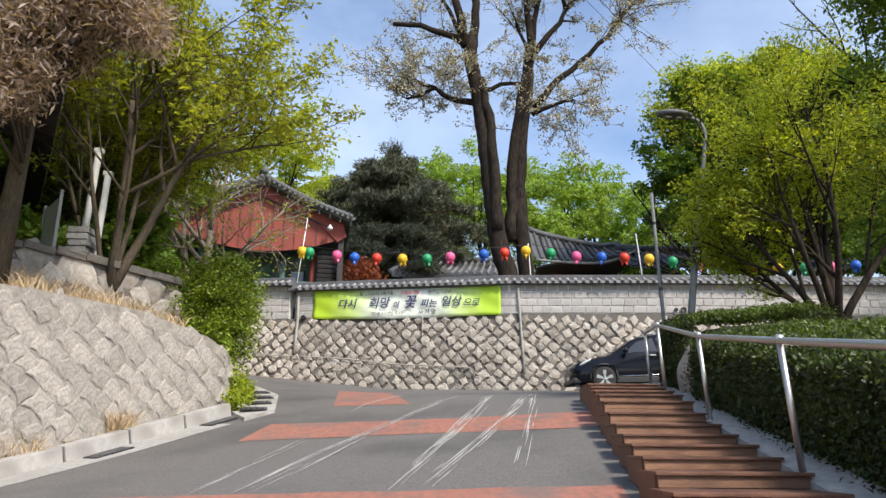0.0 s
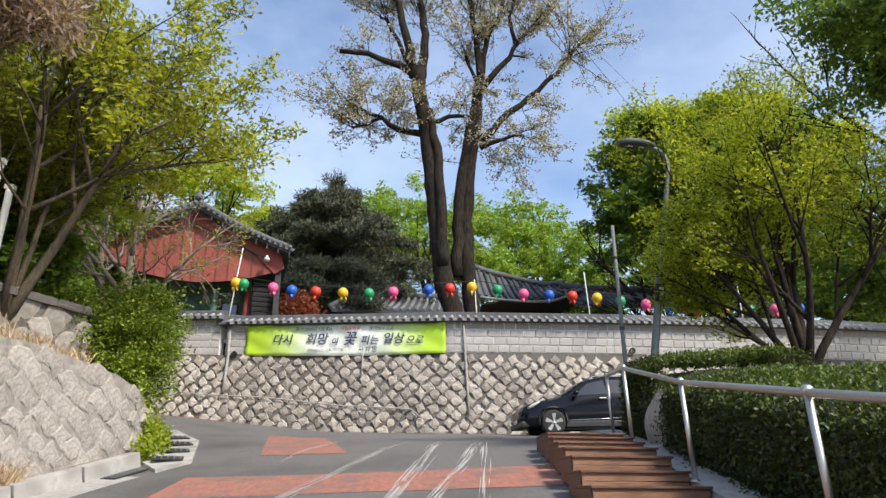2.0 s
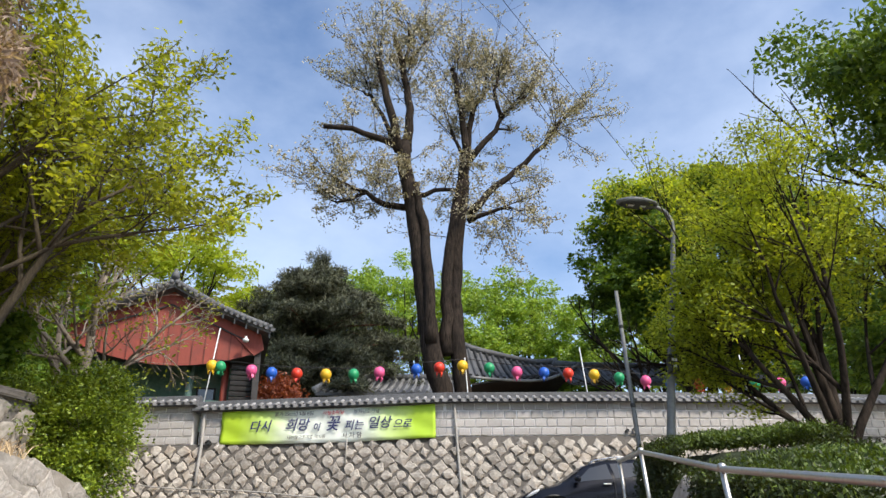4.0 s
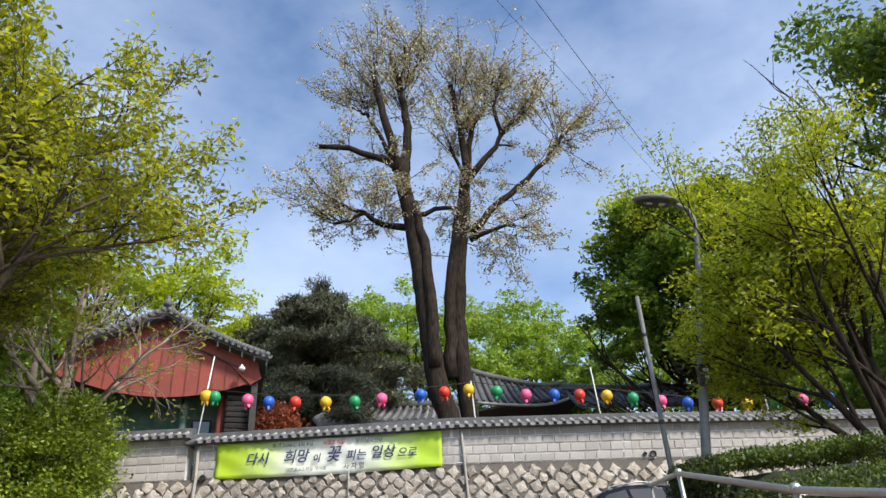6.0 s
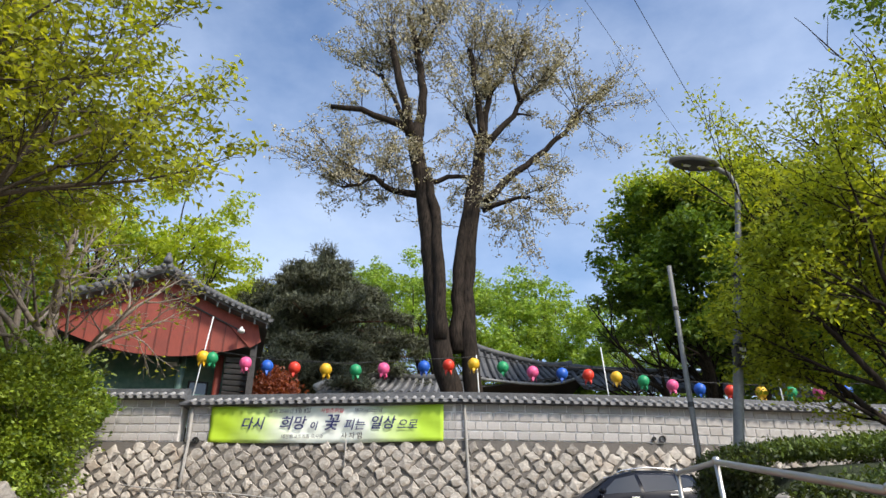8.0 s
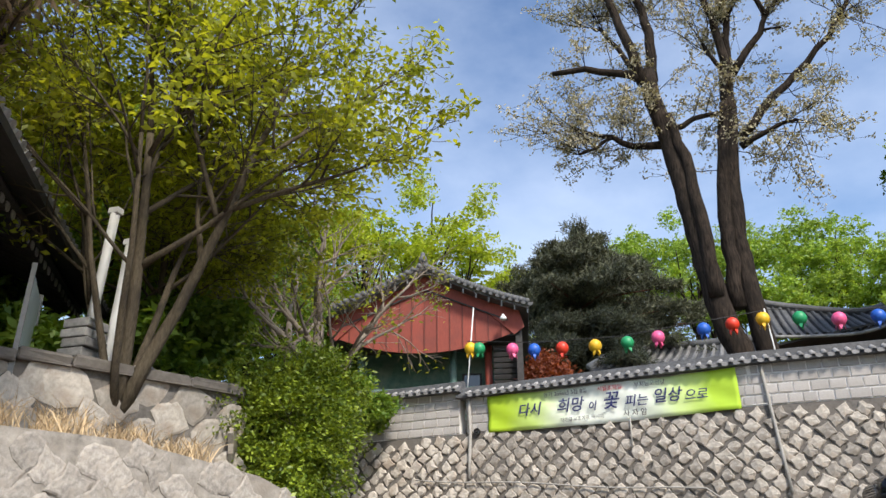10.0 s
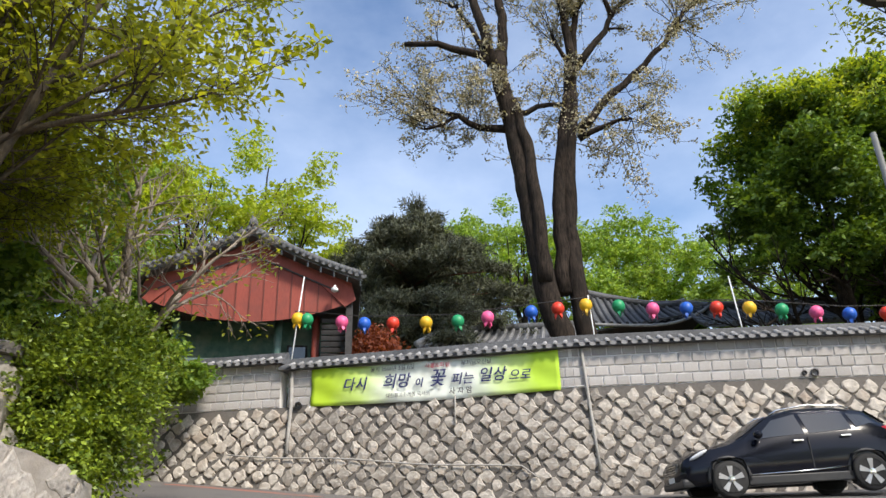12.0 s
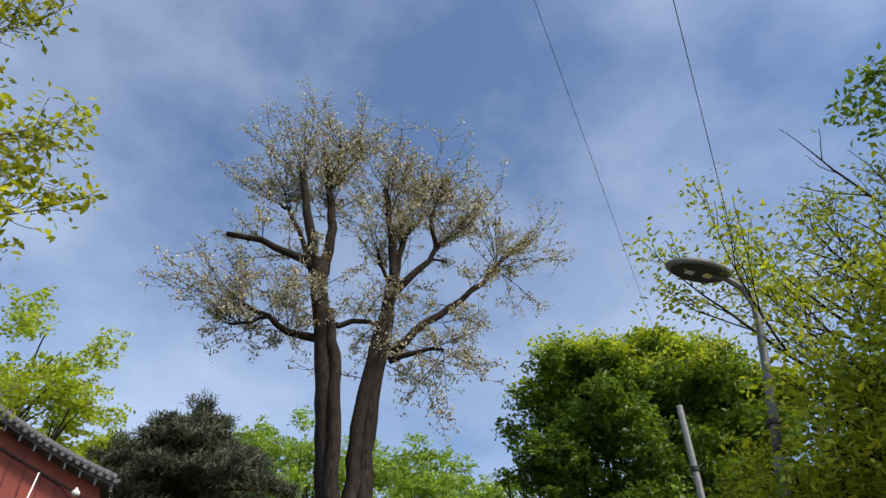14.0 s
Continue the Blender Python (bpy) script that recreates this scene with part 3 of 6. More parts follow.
near_core = wall_core("wall_west", BANK, bank_foot, bank_top, 0.1, 0.5, M_MORTAR, "pale granite retaining wall with wide mortar joints", 8)
rest = []
for a, b in zip(BANK[1:], BANK[2:]):
    diamond_face(near_core, a, b, bank_foot, lambda x, y: bank_top(x, y) - 0.0, 0.1, 0.4, stones_near, rng, lambda x, y: True, rest, (0.86, 1.0))

UPPER = [(on_line(-8, -5.2), -8.0), (on_line(8, -5.2), 8.0), (on_line(12, -5.2), 12.0), (-4.85, 13.9), (-5.6, 15.6)]
up_top = lambda x, y: float(np.interp(y, [-8, 8, 10.7, 12, 14, 16], [2.6, 3.65, 3.85, 3.95, 3.95, 3.9]))
up_core = wall_core("wall_west_upper", UPPER, lambda x, y: bank_top(x, y) + 0.1, up_top, 0.05, 0.4, M_MORTAR_DARK, "old rough stone wall along the bank", 8)
for a, b in zip(UPPER[1:], UPPER[2:]):
    diamond_face(up_core, a, b, lambda x, y: bank_top(x, y) + 0.1, lambda x, y: up_top(x, y) + 0.05, 0.05, 0.6, stones_mid, rng, lambda x, y: True, rest)
# cap stones
for a, b in zip(UPPER[1:], UPPER[2:]):
    u, nrm, up = frame_on(a, b, 0, 1, 0)
    L = (Vector((*b, 0)) - Vector((*a, 0))).length
    n = max(1, int(L / 0.55))
    for i in range(n):
        p = Vector((*a, 0)) + u * (i + 0.5) * L / n - nrm * 0.15
        z = up_top(p.x, p.y)
        bm = boxbm(0, 0, 0, L / n - 0.015, 0.48, 0.13, bevel=0.025)
        for w in bm.verts:
            w.co += Vector((rng.uniform(-1, 1), rng.uniform(-1, 1), rng.uniform(-1, 1))) * 0.012
        o = part("capstone", bm, M_MORTAR_DARK, up_core)
        o.matrix_basis = Matrix.Translation((p.x, p.y, z + 0.05)) @ Matrix((u, -nrm, Vector((0, 0, 1)))).transposed().to_4x4()

# soil between the two walls, and the wooded bank behind
v, f = [], []
for i, y in enumerate(np.linspace(-8, 13.6, 40)):
    x0, x1 = on_line(y) - 0.2, on_line(y, -5.2) + 0.15
    for k in range(6):
        t = k / 5
        v.append((x0 + (x1 - x0) * t, y, bank_top(x0, y) - 0.06 + 0.25 * t + 0.05 * noise.noise((x0 * 2, y * 2, t * 3))))
f = [(i * 6 + k, i * 6 + k + 1, (i + 1) * 6 + k + 1, (i + 1) * 6 + k) for i in range(39) for k in range(5)]
tagged(new("bank_soil", mesh_from(v, f, M_SOIL, True)), "dry soil on the ledge above the stone wall", "ground", kind="structure")
sheet("bank_ground", np.linspace(-60, -3.5, 50), np.linspace(-10, 27, 50), lambda x, y: up_top(0, 12) - 0.35 + np.maximum(y - 12, 0) * 0.12 + np.minimum(np.maximum(y - 8, -18) * 0.14, 0) + np.maximum(-x - 8, 0) * 0.16, M_EARTH,
      "shaded earth bank under trees", "ground", lambda x, y: x < on_line(min(y, 13.0), -5.2) - 0.35 if y < 14.5 else x < -5.6 - (y - 15) * 0.3)

# kerb stones, gutter and grates
KU = Vector((0.447, 0.894, 0))
KN = Vector((0.894, -0.447, 0))
for i in range(17):
    y = 12.4 - i * 0.92
    p = Vector((on_line(y) + 0.52, y, 0))
    k0, k1 = p - KU * 0.5, p + KU * 0.5
    z0, z1 = float(gz(k0.x, k0.y)), float(gz(k1.x, k1.y))
    bm = boxbm(0, 0, 0, 0.2, 1.02, 0.36, bevel=0.02)
    ob = part("kerbstone", bm, M_WHITEKERB)
    ob.matrix_world = Matrix.Translation((p.x, p.y, (z0 + z1) / 2 + 0.03)) @ Matrix((KN, KU, Vector((0, 0, 1)))).transposed().to_4x4() @ Matrix.Rotation(math.atan2(z1 - z0, 1.0), 4, 'X')
    tagged(ob, "white-washed concrete kerbstone at the foot of the wall", "kerb", "kerb along the lane")
    if i % 2 == 0:
        q = p + KN * 0.3
        gr = thing("drain_grate", "dark iron gutter grate set in pale concrete", "drain grate", "gutter grates")
        gr.matrix_world = Matrix.Translation((q.x, q.y, float(gz(q.x, q.y)) + 0.012)) @ Matrix((KN, KU, Vector((0, 0, 1)))).transposed().to_4x4() @ Matrix.Rotation(math.atan2(z1 - z0, 1.0), 4, 'X')
        part("frame", boxbm(0, 0, 0, 0.26, 0.62, 0.02), M_GRATE, gr)
        for k in range(9):
            part("bar", boxbm(0, -0.26 + k * 0.065, 0.012, 0.22, 0.03, 0.016), M_POLE, gr)
for x, y, a, ln in ((-3.3, 13.45, 12, 0.8), (-3.52, 14.2, 16, 0.75)):
    ob = part("kerbstone", boxbm(0, 0, 0, 0.18, ln, 0.34, bevel=0.02), M_WHITEKERB)
    ob.matrix_world = pose(x - 0.2, y, float(gz(x, y)) + 0.03, 11, 0, a)
    tagged(ob, "short concrete kerbstone round the corner", "kerb", "kerb along the lane")
v, f = [], []
for i, y in enumerate(np.linspace(-4, 12.3, 60)):
    for k in range(4):
        x = on_line(y) + (0.6, 0.75, 0.95, 1.12 + 0.03 * noise.noise((y * 1.3, 0, 0)))[k]
        yy = y - (0.06, 0.12, 0.2, 0.28)[k]
        v.append((x, yy, float(gz(x, yy)) + 0.006))
f = [(i * 4 + k, i * 4 + k + 1, (i + 1) * 4 + k + 1, (i + 1) * 4 + k) for i in range(59) for k in range(3)]
tagged(new("gutter", mesh_from(v, f, M_CONCRETE, True)), "pale concrete gutter strip along the kerb", "gutter", kind="structure")
v, f = [], []
for i, y in enumerate(np.linspace(-4, 12.6, 50)):
    for k in range(2):
        x = on_line(y) + (0.02, 0.5)[k]
        v.append((x, y, float(gz(x, y)) + 0.17 + 0.02 * noise.noise((x, y * 2, 0))))
f = [(i * 2, i * 2 + 1, i * 2 + 3, i * 2 + 2) for i in range(49)]
tagged(new("planting_strip", mesh_from(v, f, M_SOIL, True)), "dusty soil strip behind the kerb", "ground", kind="structure")

# gutter ramp round the corner
RAMP = [(-2.95, 12.25), (-2.6, 12.85), (-3.1, 15.4), (-4.05, 17.4), (-4.5, 16.6), (-3.62, 14.6), (-3.4, 13.0)]
ramp = thing("gutter_ramp", "white concrete gutter ramp with iron grates", "gutter")
bm = bmesh.new()
lo = [bm.verts.new((x, y, float(gz(x, y)) - 0.1)) for x, y in RAMP]
hi = [bm.verts.new((x, y, float(gz(x, y)) + 0.05)) for x, y in RAMP]
bm.faces.new(hi)
for i in range(len(RAMP)):
    j = (i + 1) % len(RAMP)
    bm.faces.new((lo[i], lo[j], hi[j], hi[i]))
bmesh.ops.triangulate(bm, faces=bm.faces[:])
part("slab", bm, M_WHITEKERB, ramp)
for k, (x, y) in enumerate(((-2.98, 12.95), (-3.12, 13.85), (-3.3, 14.75), (-3.6, 15.7))):
    bm = boxbm(0, 0, 0, 0.44, 0.42, 0.02)
    ob = part("grate", bm, M_GRATE, ramp)
    ob.matrix_basis = pose(x, y, float(gz(x, y)) + 0.075, 8, 0, 12 + 4 * k)
    for q in range(5):
        b2 = part("bar", boxbm(-0.18 + q * 0.09, 0, 0.016, 0.02, 0.4, 0.014), M_POLE, ob)

# ---- timber steps beside the lane ----
STEP_TOP = [(2.0, 0.27), (4.5, 0.69), (5.14, 0.8), (7.0, 1.1), (7.52, 1.2), (8.06, 1.33), (8.6, 1.48), (9.2, 1.6), (11.0, 1.89)]


def step_x(y):
    return 1.64 + (y - 5.14) * 0.131, 2.66 + (y - 5.14) * 0.131


for i in range(-6, 12):
    y = 5.14 + 0.585 * i
    xl, xr = step_x(y)
    w = xr - xl
    top = float(level(y, STEP_TOP))
    H, D = 0.2, 0.46
    st = thing("timber_step", "brown stained timber box step fixed on the slope", "step", "timber steps up the slope", at=(xl, y, top - H))
    drop = min(H + 0.1, top - float(gz((xl + xr) / 2, y)) + 0.04)
    cut = H * 0.5 + rng.uniform(-0.01, 0.01)
    part("riser_board", boxbm(w / 2, 0.016, (cut + H - 0.024) / 2 + 0.002, w, 0.03, H - 0.028 - cut, bevel=0.004), M_WOODTOP, st, "lighter front board")
    part("riser_board", boxbm(w / 2, 0.019, (cut + H - drop) / 2 - 0.002, w, 0.03, drop - H + cut - 0.004, bevel=0.004), M_WOODTOP, st, "lighter front board")
    for k, (y0, y1) in enumerate(((-0.022, 0.2), (0.207, D))):
        part("tread_board", boxbm(w / 2, (y0 + y1) / 2, H - 0.012, w + 0.035, y1 - y0, 0.024, bevel=0.005), M_WOOD, st)
    for xx in (0.001, w - 0.001):
        lo = H - drop
        bm = prism([(xx - 0.014, 0.034, lo), (xx - 0.014, 0.034, H - 0.025), (xx - 0.014, D - 0.01, H - 0.025), (xx - 0.014, D - 0.01, lo + 0.07)], (0.028, 0, 0))
        part("side_board", bm, M_WOOD, st)

# concrete edging and handrail
def rail_x(y):
    return 2.62 + (y - 5.29) * 0.142


v, f = [], []
ys = np.linspace(-8, 16, 50)
for y in ys:
    for k, (dx, dz) in enumerate(((0.0, -0.2), (0.0, 0.12), (0.3, 0.14), (0.34, -0.2))):
        x = rail_x(y) + dx
        v.append((x + 0.05, y, float(gz(x, y)) + dz))
f = [(i * 4 + k, (i + 1) * 4 + k, (i + 1) * 4 + k + 1, i * 4 + k + 1) for i in range(49) for k in range(3)]
tagged(new("edging", mesh_from(v, f, M_CONCRETE)), "concrete edging between the steps and the hedge", "edging", kind="structure")
hr = thing("handrail", "stainless steel handrail beside the timber steps", "handrail")
posts = [-5.4, -2.7, 0.0, 2.63, 5.29, 7.97, 10.68, 12.0]
tops = []
for y in posts:
    x = rail_x(y)
    zb = float(gz(x, y)) + 0.12
    zt = float(np.interp(y, [-5.4, 5.29, 7.97, 10.68, 12.0], [0.0, 1.7, 2.14, 2.71, 2.8]))
    tops.append((x, y, zt))
    po = tube_part("post", [(x + 0.06, y, zb), (x, y, zt)], 0.024, M_STEEL, hr)
    b = lathe([(0.03, -0.02), (0.036, 0.0), (0.036, 0.02), (0.02, 0.036)], 12)
    cap = part("joint", b, M_STEEL, po, smooth=True)
    cap.matrix_basis = Matrix.Translation((x, y, zt + 0.01))
    pl = part("base_plate", lathe([(0.055, 0), (0.055, 0.012), (0.03, 0.02)], 14), M_STEEL, po)
    pl.matrix_basis = Matrix.Translation((x + 0.06, y, zb - 0.01))
tube_part("top_rail", tops, 0.027, M_STEEL, hr, sides=12)

# ---- hedges and the planted bed ----
sheet("bed", np.linspace(2.9, 60, 40), np.linspace(-20, 24.4, 60), lambda x, y: gz(np.minimum(x, 6), y) + np.clip(x - rail_x(y) - 0.2, 0, 2) * 0.12 + 0.02, M_SOIL, "shaded soil of the planted bed", "ground",
      lambda x, y: x > rail_x(y) + 0.45 and (y < 15.5 or x > 9.5))


def hedge(name, label, y0, y1, off, width, height, seed, count, round_top=0.12):
    h = thing(name, label, "hedge", "clipped hedges")
    r = np.random.default_rng(seed)
    v, f = [], []
    n = 30
    prof = [(0.12, 0.0), (0.11, 0.66), (0.3, 0.8), (0.75, 0.8), (0.9, 0.66), (0.9, 0.0)]
    for i in range(n + 1):
        y = y0 + (y1 - y0) * i / n
        end = min(1.0, min(i, n - i) / 2 * 0.3 + 0.7)
        for px, pz in prof:
            x = rail_x(y) + off + width * (0.5 + (px - 0.5) * end)
            v.append((x, y, float(gz(min(x, 6), y)) + 0.05 + pz * height * (0.92 + 0.08 * end) + 0.03 * noise.noise((x * 1.5, y * 1.5, pz))))
    k = len(prof)
    f = [(i * k + j, (i + 1) * k + j, (i + 1) * k + j + 1, i * k + j + 1) for i in range(n) for j in range(k - 1)]
    f += [tuple(range(k)), tuple(n * k + j for j in reversed(range(k)))]
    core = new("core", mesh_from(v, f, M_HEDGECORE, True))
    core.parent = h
    # leaves over the front face, the top and the ends
    t = r.uniform(0, 1, count)
    side = r.choice(3, count, p=[0.5, 0.38, 0.12])
    y = y0 + (y1 - y0) * t
    s = r.uniform(0, 1, count)
    px = np.where(side == 0, 0.03 + r.normal(0, 0.02, count), np.where(side == 1, s, s))
    pz = np.where(side == 0, s, np.where(side == 1, 0.97 + r.normal(0, 0.025, count), s))
    y = np.where(side == 2, np.where(r.uniform(0, 1, count) < 0.5, y0, y1) + r.normal(0, 0.05, count), y)
    edge = np.clip(np.minimum(px, 1 - px) / round_top, 0, 1)
    x = rail_x(y) + off + width * px
    lump = np.array([noise.noise((a * 1.2, b * 1.2, c * 2)) for a, b, c in zip(x, y, pz)]) * 0.09
    z = gz(np.minimum(x, 6), y) + 0.03 + np.minimum(pz, 0.86 + 0.12 * edge) * height + np.where(side == 1, lump, 0)
    x = x - np.where(side == 0, lump, 0)
    P = np.stack([x, y, z], -1)
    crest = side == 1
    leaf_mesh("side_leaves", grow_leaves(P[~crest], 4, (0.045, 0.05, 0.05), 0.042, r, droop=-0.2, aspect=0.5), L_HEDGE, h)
    leaf_mesh("lit_top_leaves", grow_leaves(P[crest], 4, (0.05, 0.05, 0.03), 0.045, r, droop=-0.5, aspect=0.5), L_HEDGETOP, h, "new growth on top, coloured brighter as if sunlit")
    return h


# near-black solid filling that stands for the shaded inside between the leaves
M_HEDGECORE = material("hedge_inner_shade", (0.012, 0.02, 0.008), (0.03, 0.04, 0.016), 30, 0.95, 0.8)
hedge("hedge", "long clipped evergreen hedge beside the handrail", 1.0, 10.0, 0.3, 2.3, 0.93, 1, 30000)
hedge("hedge", "taller rounded dark clipped hedge", 10.75, 12.3, 0.35, 2.3, 1.2, 2, 14000)
rock = bmesh.new()
bmesh.ops.create_icosphere(rock, subdivisions=3, radius=0.5)
for w in rock.verts:
    w.co *= 1 + 0.25 * noise.noise(w.co * 2.2)
    w.co.x *= 0.5
ob = part("boulder", rock, M_STONE_FAR)
ob.matrix_world = pose(rail_x(10.4) + 0.5, 10.4, float(gz(4.0, 10.4)) + 0.3)
tagged(ob, "grey boulder at the end of the hedge", "rock")

# ---- street lamp and slanting pole ----
lamp = thing("street_lamp", "grey street lamp with a flat disc head", "street lamp", at=(4.34, 12.4, float(gz(4.4, 12.4))))
tube_part("pole", [(0, 0, 0), (0.12, 0, 1.0), (0.34, 0, 2.42), (0.45, 0, 3.1)], [0.07, 0.064, 0.058, 0.052], M_POLE, lamp, sides=14)
arm = [(0.44, 0, 3.05), (0.6, 0, 3.95), (0.69, 0, 4.55), (0.7, 0, 4.72), (0.62, 0, 4.9), (0.46, 0, 4.99), (0.3, 0, 5.02)]
tube_part("arm", arm, [0.045, 0.04, 0.037, 0.036, 0.035, 0.033, 0.03], M_POLE, lamp, sides=12)
head = lathe([(0.02, -0.05), (0.3, -0.045), (0.36, -0.015), (0.35, 0.015), (0.24, 0.06), (0.08, 0.085), (0.02, 0.09)], 28)
hd = part("head", head, M_POLE, lamp, "flat disc head", smooth=True)
hd.matrix_basis = pose(0.16, 0, 5.05, 4, 4, 0) @ Matrix.Diagonal((0.98, 0.5, 0.9, 1))
under = part("underside", lathe([(0.02, -0.052), (0.31, -0.05), (0.31, -0.046)], 28), M_DARKPLASTIC, hd, "dark underside")
for sx in (-0.1, 0.1):
    part("light_panel", boxbm(sx, 0.02, -0.056, 0.09, 0.1, 0.01), M_WHITE, hd)
bx = part("control_box", boxbm(0, 0.02, 0, 0.14, 0.12, 0.26, bevel=0.01), M_DARKPLASTIC, lamp, "black control box with a pale label")
bx.matrix_basis = pose(0.3, -0.13, 2.33)
part("label_plate", boxbm(0.01, -0.042, 0.05, 0.08, 0.006, 0.045), M_WHITE, bx)
part("label_plate", boxbm(0.01, -0.042, -0.04, 0.05, 0.006, 0.03), M_WHITE, bx)
for z in (3.15, 3.4):
    part("clamp", lathe([(0.056, 0), (0.062, 0.01), (0.062, 0.04), (0.055, 0.05)], 14), M_GRATE, lamp).matrix_basis = Matrix.Translation((0.45 + (z - 3.1) * 0.16, 0, z))
pole = thing("slanting_pole", "thin leaning galvanised pole with dark bands", "pole", at=(4.02, 12.5, float(gz(4.0, 12.5))))
tube_part("shaft", [(0.08, 0, -0.1), (0.03, 0, 1.6), (-0.02, 0.0, 3.55)], [0.036, 0.033, 0.028], M_POLE, pole, sides=12)
part("band", lathe([(0.034, 0), (0.038, 0.01), (0.038, 0.05), (0.034, 0.06)], 12), M_DARKPLASTIC, pole).matrix_basis = Matrix.Translation((0.026, 0, 1.75))
part("band", lathe([(0.032, 0), (0.036, 0.01), (0.036, 0.04), (0.032, 0.05)], 12), M_DARKPLASTIC, pole).matrix_basis = Matrix.Translation((-0.004, 0, 2.95))

# ---- lanterns on a line along the wall ----
LAN = {"yellow": (0.85, 0.5, 0.02), "green": (0.02, 0.32, 0.12), "pink": (0.9, 0.12, 0.3), "blue": (0.02, 0.12, 0.55), "red": (0.78, 0.05, 0.02)}
lan_mats = {}
for k, c in LAN.items():
    m = material("lantern_" + k, tuple(0.85 * q for q in c), c, 9, 0.45, 0.05, c3=tuple(0.8 * q for q in c))
    lan_mats[k] = m


def lantern(colour):
    root = thing("paper_lantern", colour + " round paper lantern with petals hanging from a line", "lantern", "lanterns along the wall")
    bm2 = lathe([(0.035, -0.2), (0.1, -0.175), (0.155, -0.12), (0.188, -0.04), (0.19, 0.03), (0.165, 0.11), (0.11, 0.17), (0.04, 0.2)], 20)
    for w in bm2.verts:
        a = math.atan2(w.co.y, w.co.x)
        k = 1 + 0.035 * math.cos(10 * a)
        w.co.x *= k
        w.co.y *= k
    part("globe", bm2, lan_mats[colour], root, smooth=True)
    part("collar", lathe([(0.045, 0.19), (0.05, 0.21), (0.03, 0.225)], 12), M_DARKPLASTIC, root)
    for q in range(4):
        a = q * math.pi / 2 + 0.4
        bm = bmesh.new()
        pts = [(-0.045, 0, -0.14), (0.045, 0, -0.14), (0.05, 0.02, -0.22), (0.0, 0.03, -0.31), (-0.05, 0.02, -0.22)]
        bm = prism(pts, (0, 0.006, 0))
        pe = part("petal", bm, lan_mats[colour], root)
        pe.matrix_basis = Matrix.Rotation(a, 4, 'Z') @ Matrix.Translation((0, 0.09, 0))
    return root


STR_Y = 27.3
xs_l = [-5.1, -4.82, -3.76, -3.08, -2.22, -1.23, -0.28, 0.61, 1.91, 2.71, 3.54, 4.5, 5.49, 6.47, 7.35, 8.3, 9.21, 10.19, 11.12, 12.18, 13.25, 14.3, 15.3, 16.3]
knots = [(-5.2, 8.5), (-3.0, 8.26), (-0.5, 8.22), (3.75, 8.62), (5.5, 8.4), (8.05, 8.36), (11.0, 8.04), (13.5, 8.0), (17, 8.2)]
order = ["yellow", "green", "pink", "blue", "red"]
firsts = {}
for i, x in enumerate(xs_l):
    c = order[i % 5]
    z = float(level(x, knots)) - 0.24
    m = pose(x, STR_Y, z, rng.uniform(-5, 5), rng.uniform(-5, 5), rng.uniform(0, 360))
    if c not in firsts:
        firsts[c] = lantern(c)
        firsts[c].matrix_basis = m
    else:
        copy_thing(firsts[c], m)
cord = tube_part("lantern_line", [(x, STR_Y, z) for x, z in knots], 0.012, M_GRATE, None, sides=6)
tagged(cord, "thin dark line carrying the lanterns", "cable")
for x, zb, zt, lean in ((-5.25, 6.2, 9.6, 0.28), (3.75, 6.2, 8.66, -0.12), (8.05, 6.2, 9.1, -0.2), (14.0, 6.2, 8.9, -0.1)):
    st = tube_part("stake", [(x - lean * 0.2, STR_Y, zb), (x + lean, STR_Y, zt)], 0.02, M_WHITE, None, sides=8)
    tagged(st, "pale thin stake holding the lantern line", "stake", "stakes behind the wall")

# ---- banner ----
def wall_at(x):
    """Plan point on the upper wall face at x, with its direction and normal."""
    for a, b in zip(WALL, WALL[1:]):
        if a[0] <= x <= b[0]:
            t = (x - a[0]) / (b[0] - a[0])
            u, nrm, up = frame_on(a, b, 0, 1, 0)
            return Vector((x, a[1] + (b[1] - a[1]) * t, 0)), u, nrm


bl, bu, bn = wall_at(-4.38)
br, _, _ = wall_at(2.37)
BW, BH = (br - bl).length, 1.03
BZ = 5.46
banner = thing("banner", "yellow-green fabric banner with brush lettering tied to the wall", "banner")
banner.matrix_world = Matrix.Translation(bl + bn * 0.1 + Vector((0, 0, BZ))) @ Matrix((bu, -bn, Vector((0, 0, 1)))).transposed().to_4x4()


bmv, bmf = [], []
NX, NZ = 60, 8
for j in range(NZ + 1):
    for i in range(NX + 1):
        s = BW * i / NX
        bmv.append((s, 0.025 * math.sin(s * 1.9 + j * 0.5) - 0.015 * math.sin(s * 5 + 1.3 * j), BH * j / NZ - 0.05 * math.sin(math.pi * s / BW) * (1 if j < 4 else 0.5)))
bmf = [(j * (NX + 1) + i, j * (NX + 1) + i + 1, (j + 1) * (NX + 1) + i + 1, (j + 1) * (NX + 1) + i) for j in range(NZ) for i in range(NX)]
M_BANNER = bpy.data.materials.new("printed_banner_cloth")
M_BANNER.use_nodes = True
n_, l_ = M_BANNER.node_tree.nodes, M_BANNER.node_tree.links
tc = n_.new("ShaderNodeTexCoord")
sp = n_.new("ShaderNodeSeparateXYZ")
l_.new(tc.outputs["Object"], sp.inputs["Vector"])
mr = n_.new("ShaderNodeMapRange")
mr.inputs["From Max"].default_value = BW
l_.new(sp.outputs["X"], mr.inputs["Value"])
no = n_.new("ShaderNodeTexNoise")
no.inputs["Scale"].default_value = 1.6
no.inputs["Detail"].default_value = 5
l_.new(tc.outputs["Object"], no.inputs["Vector"])
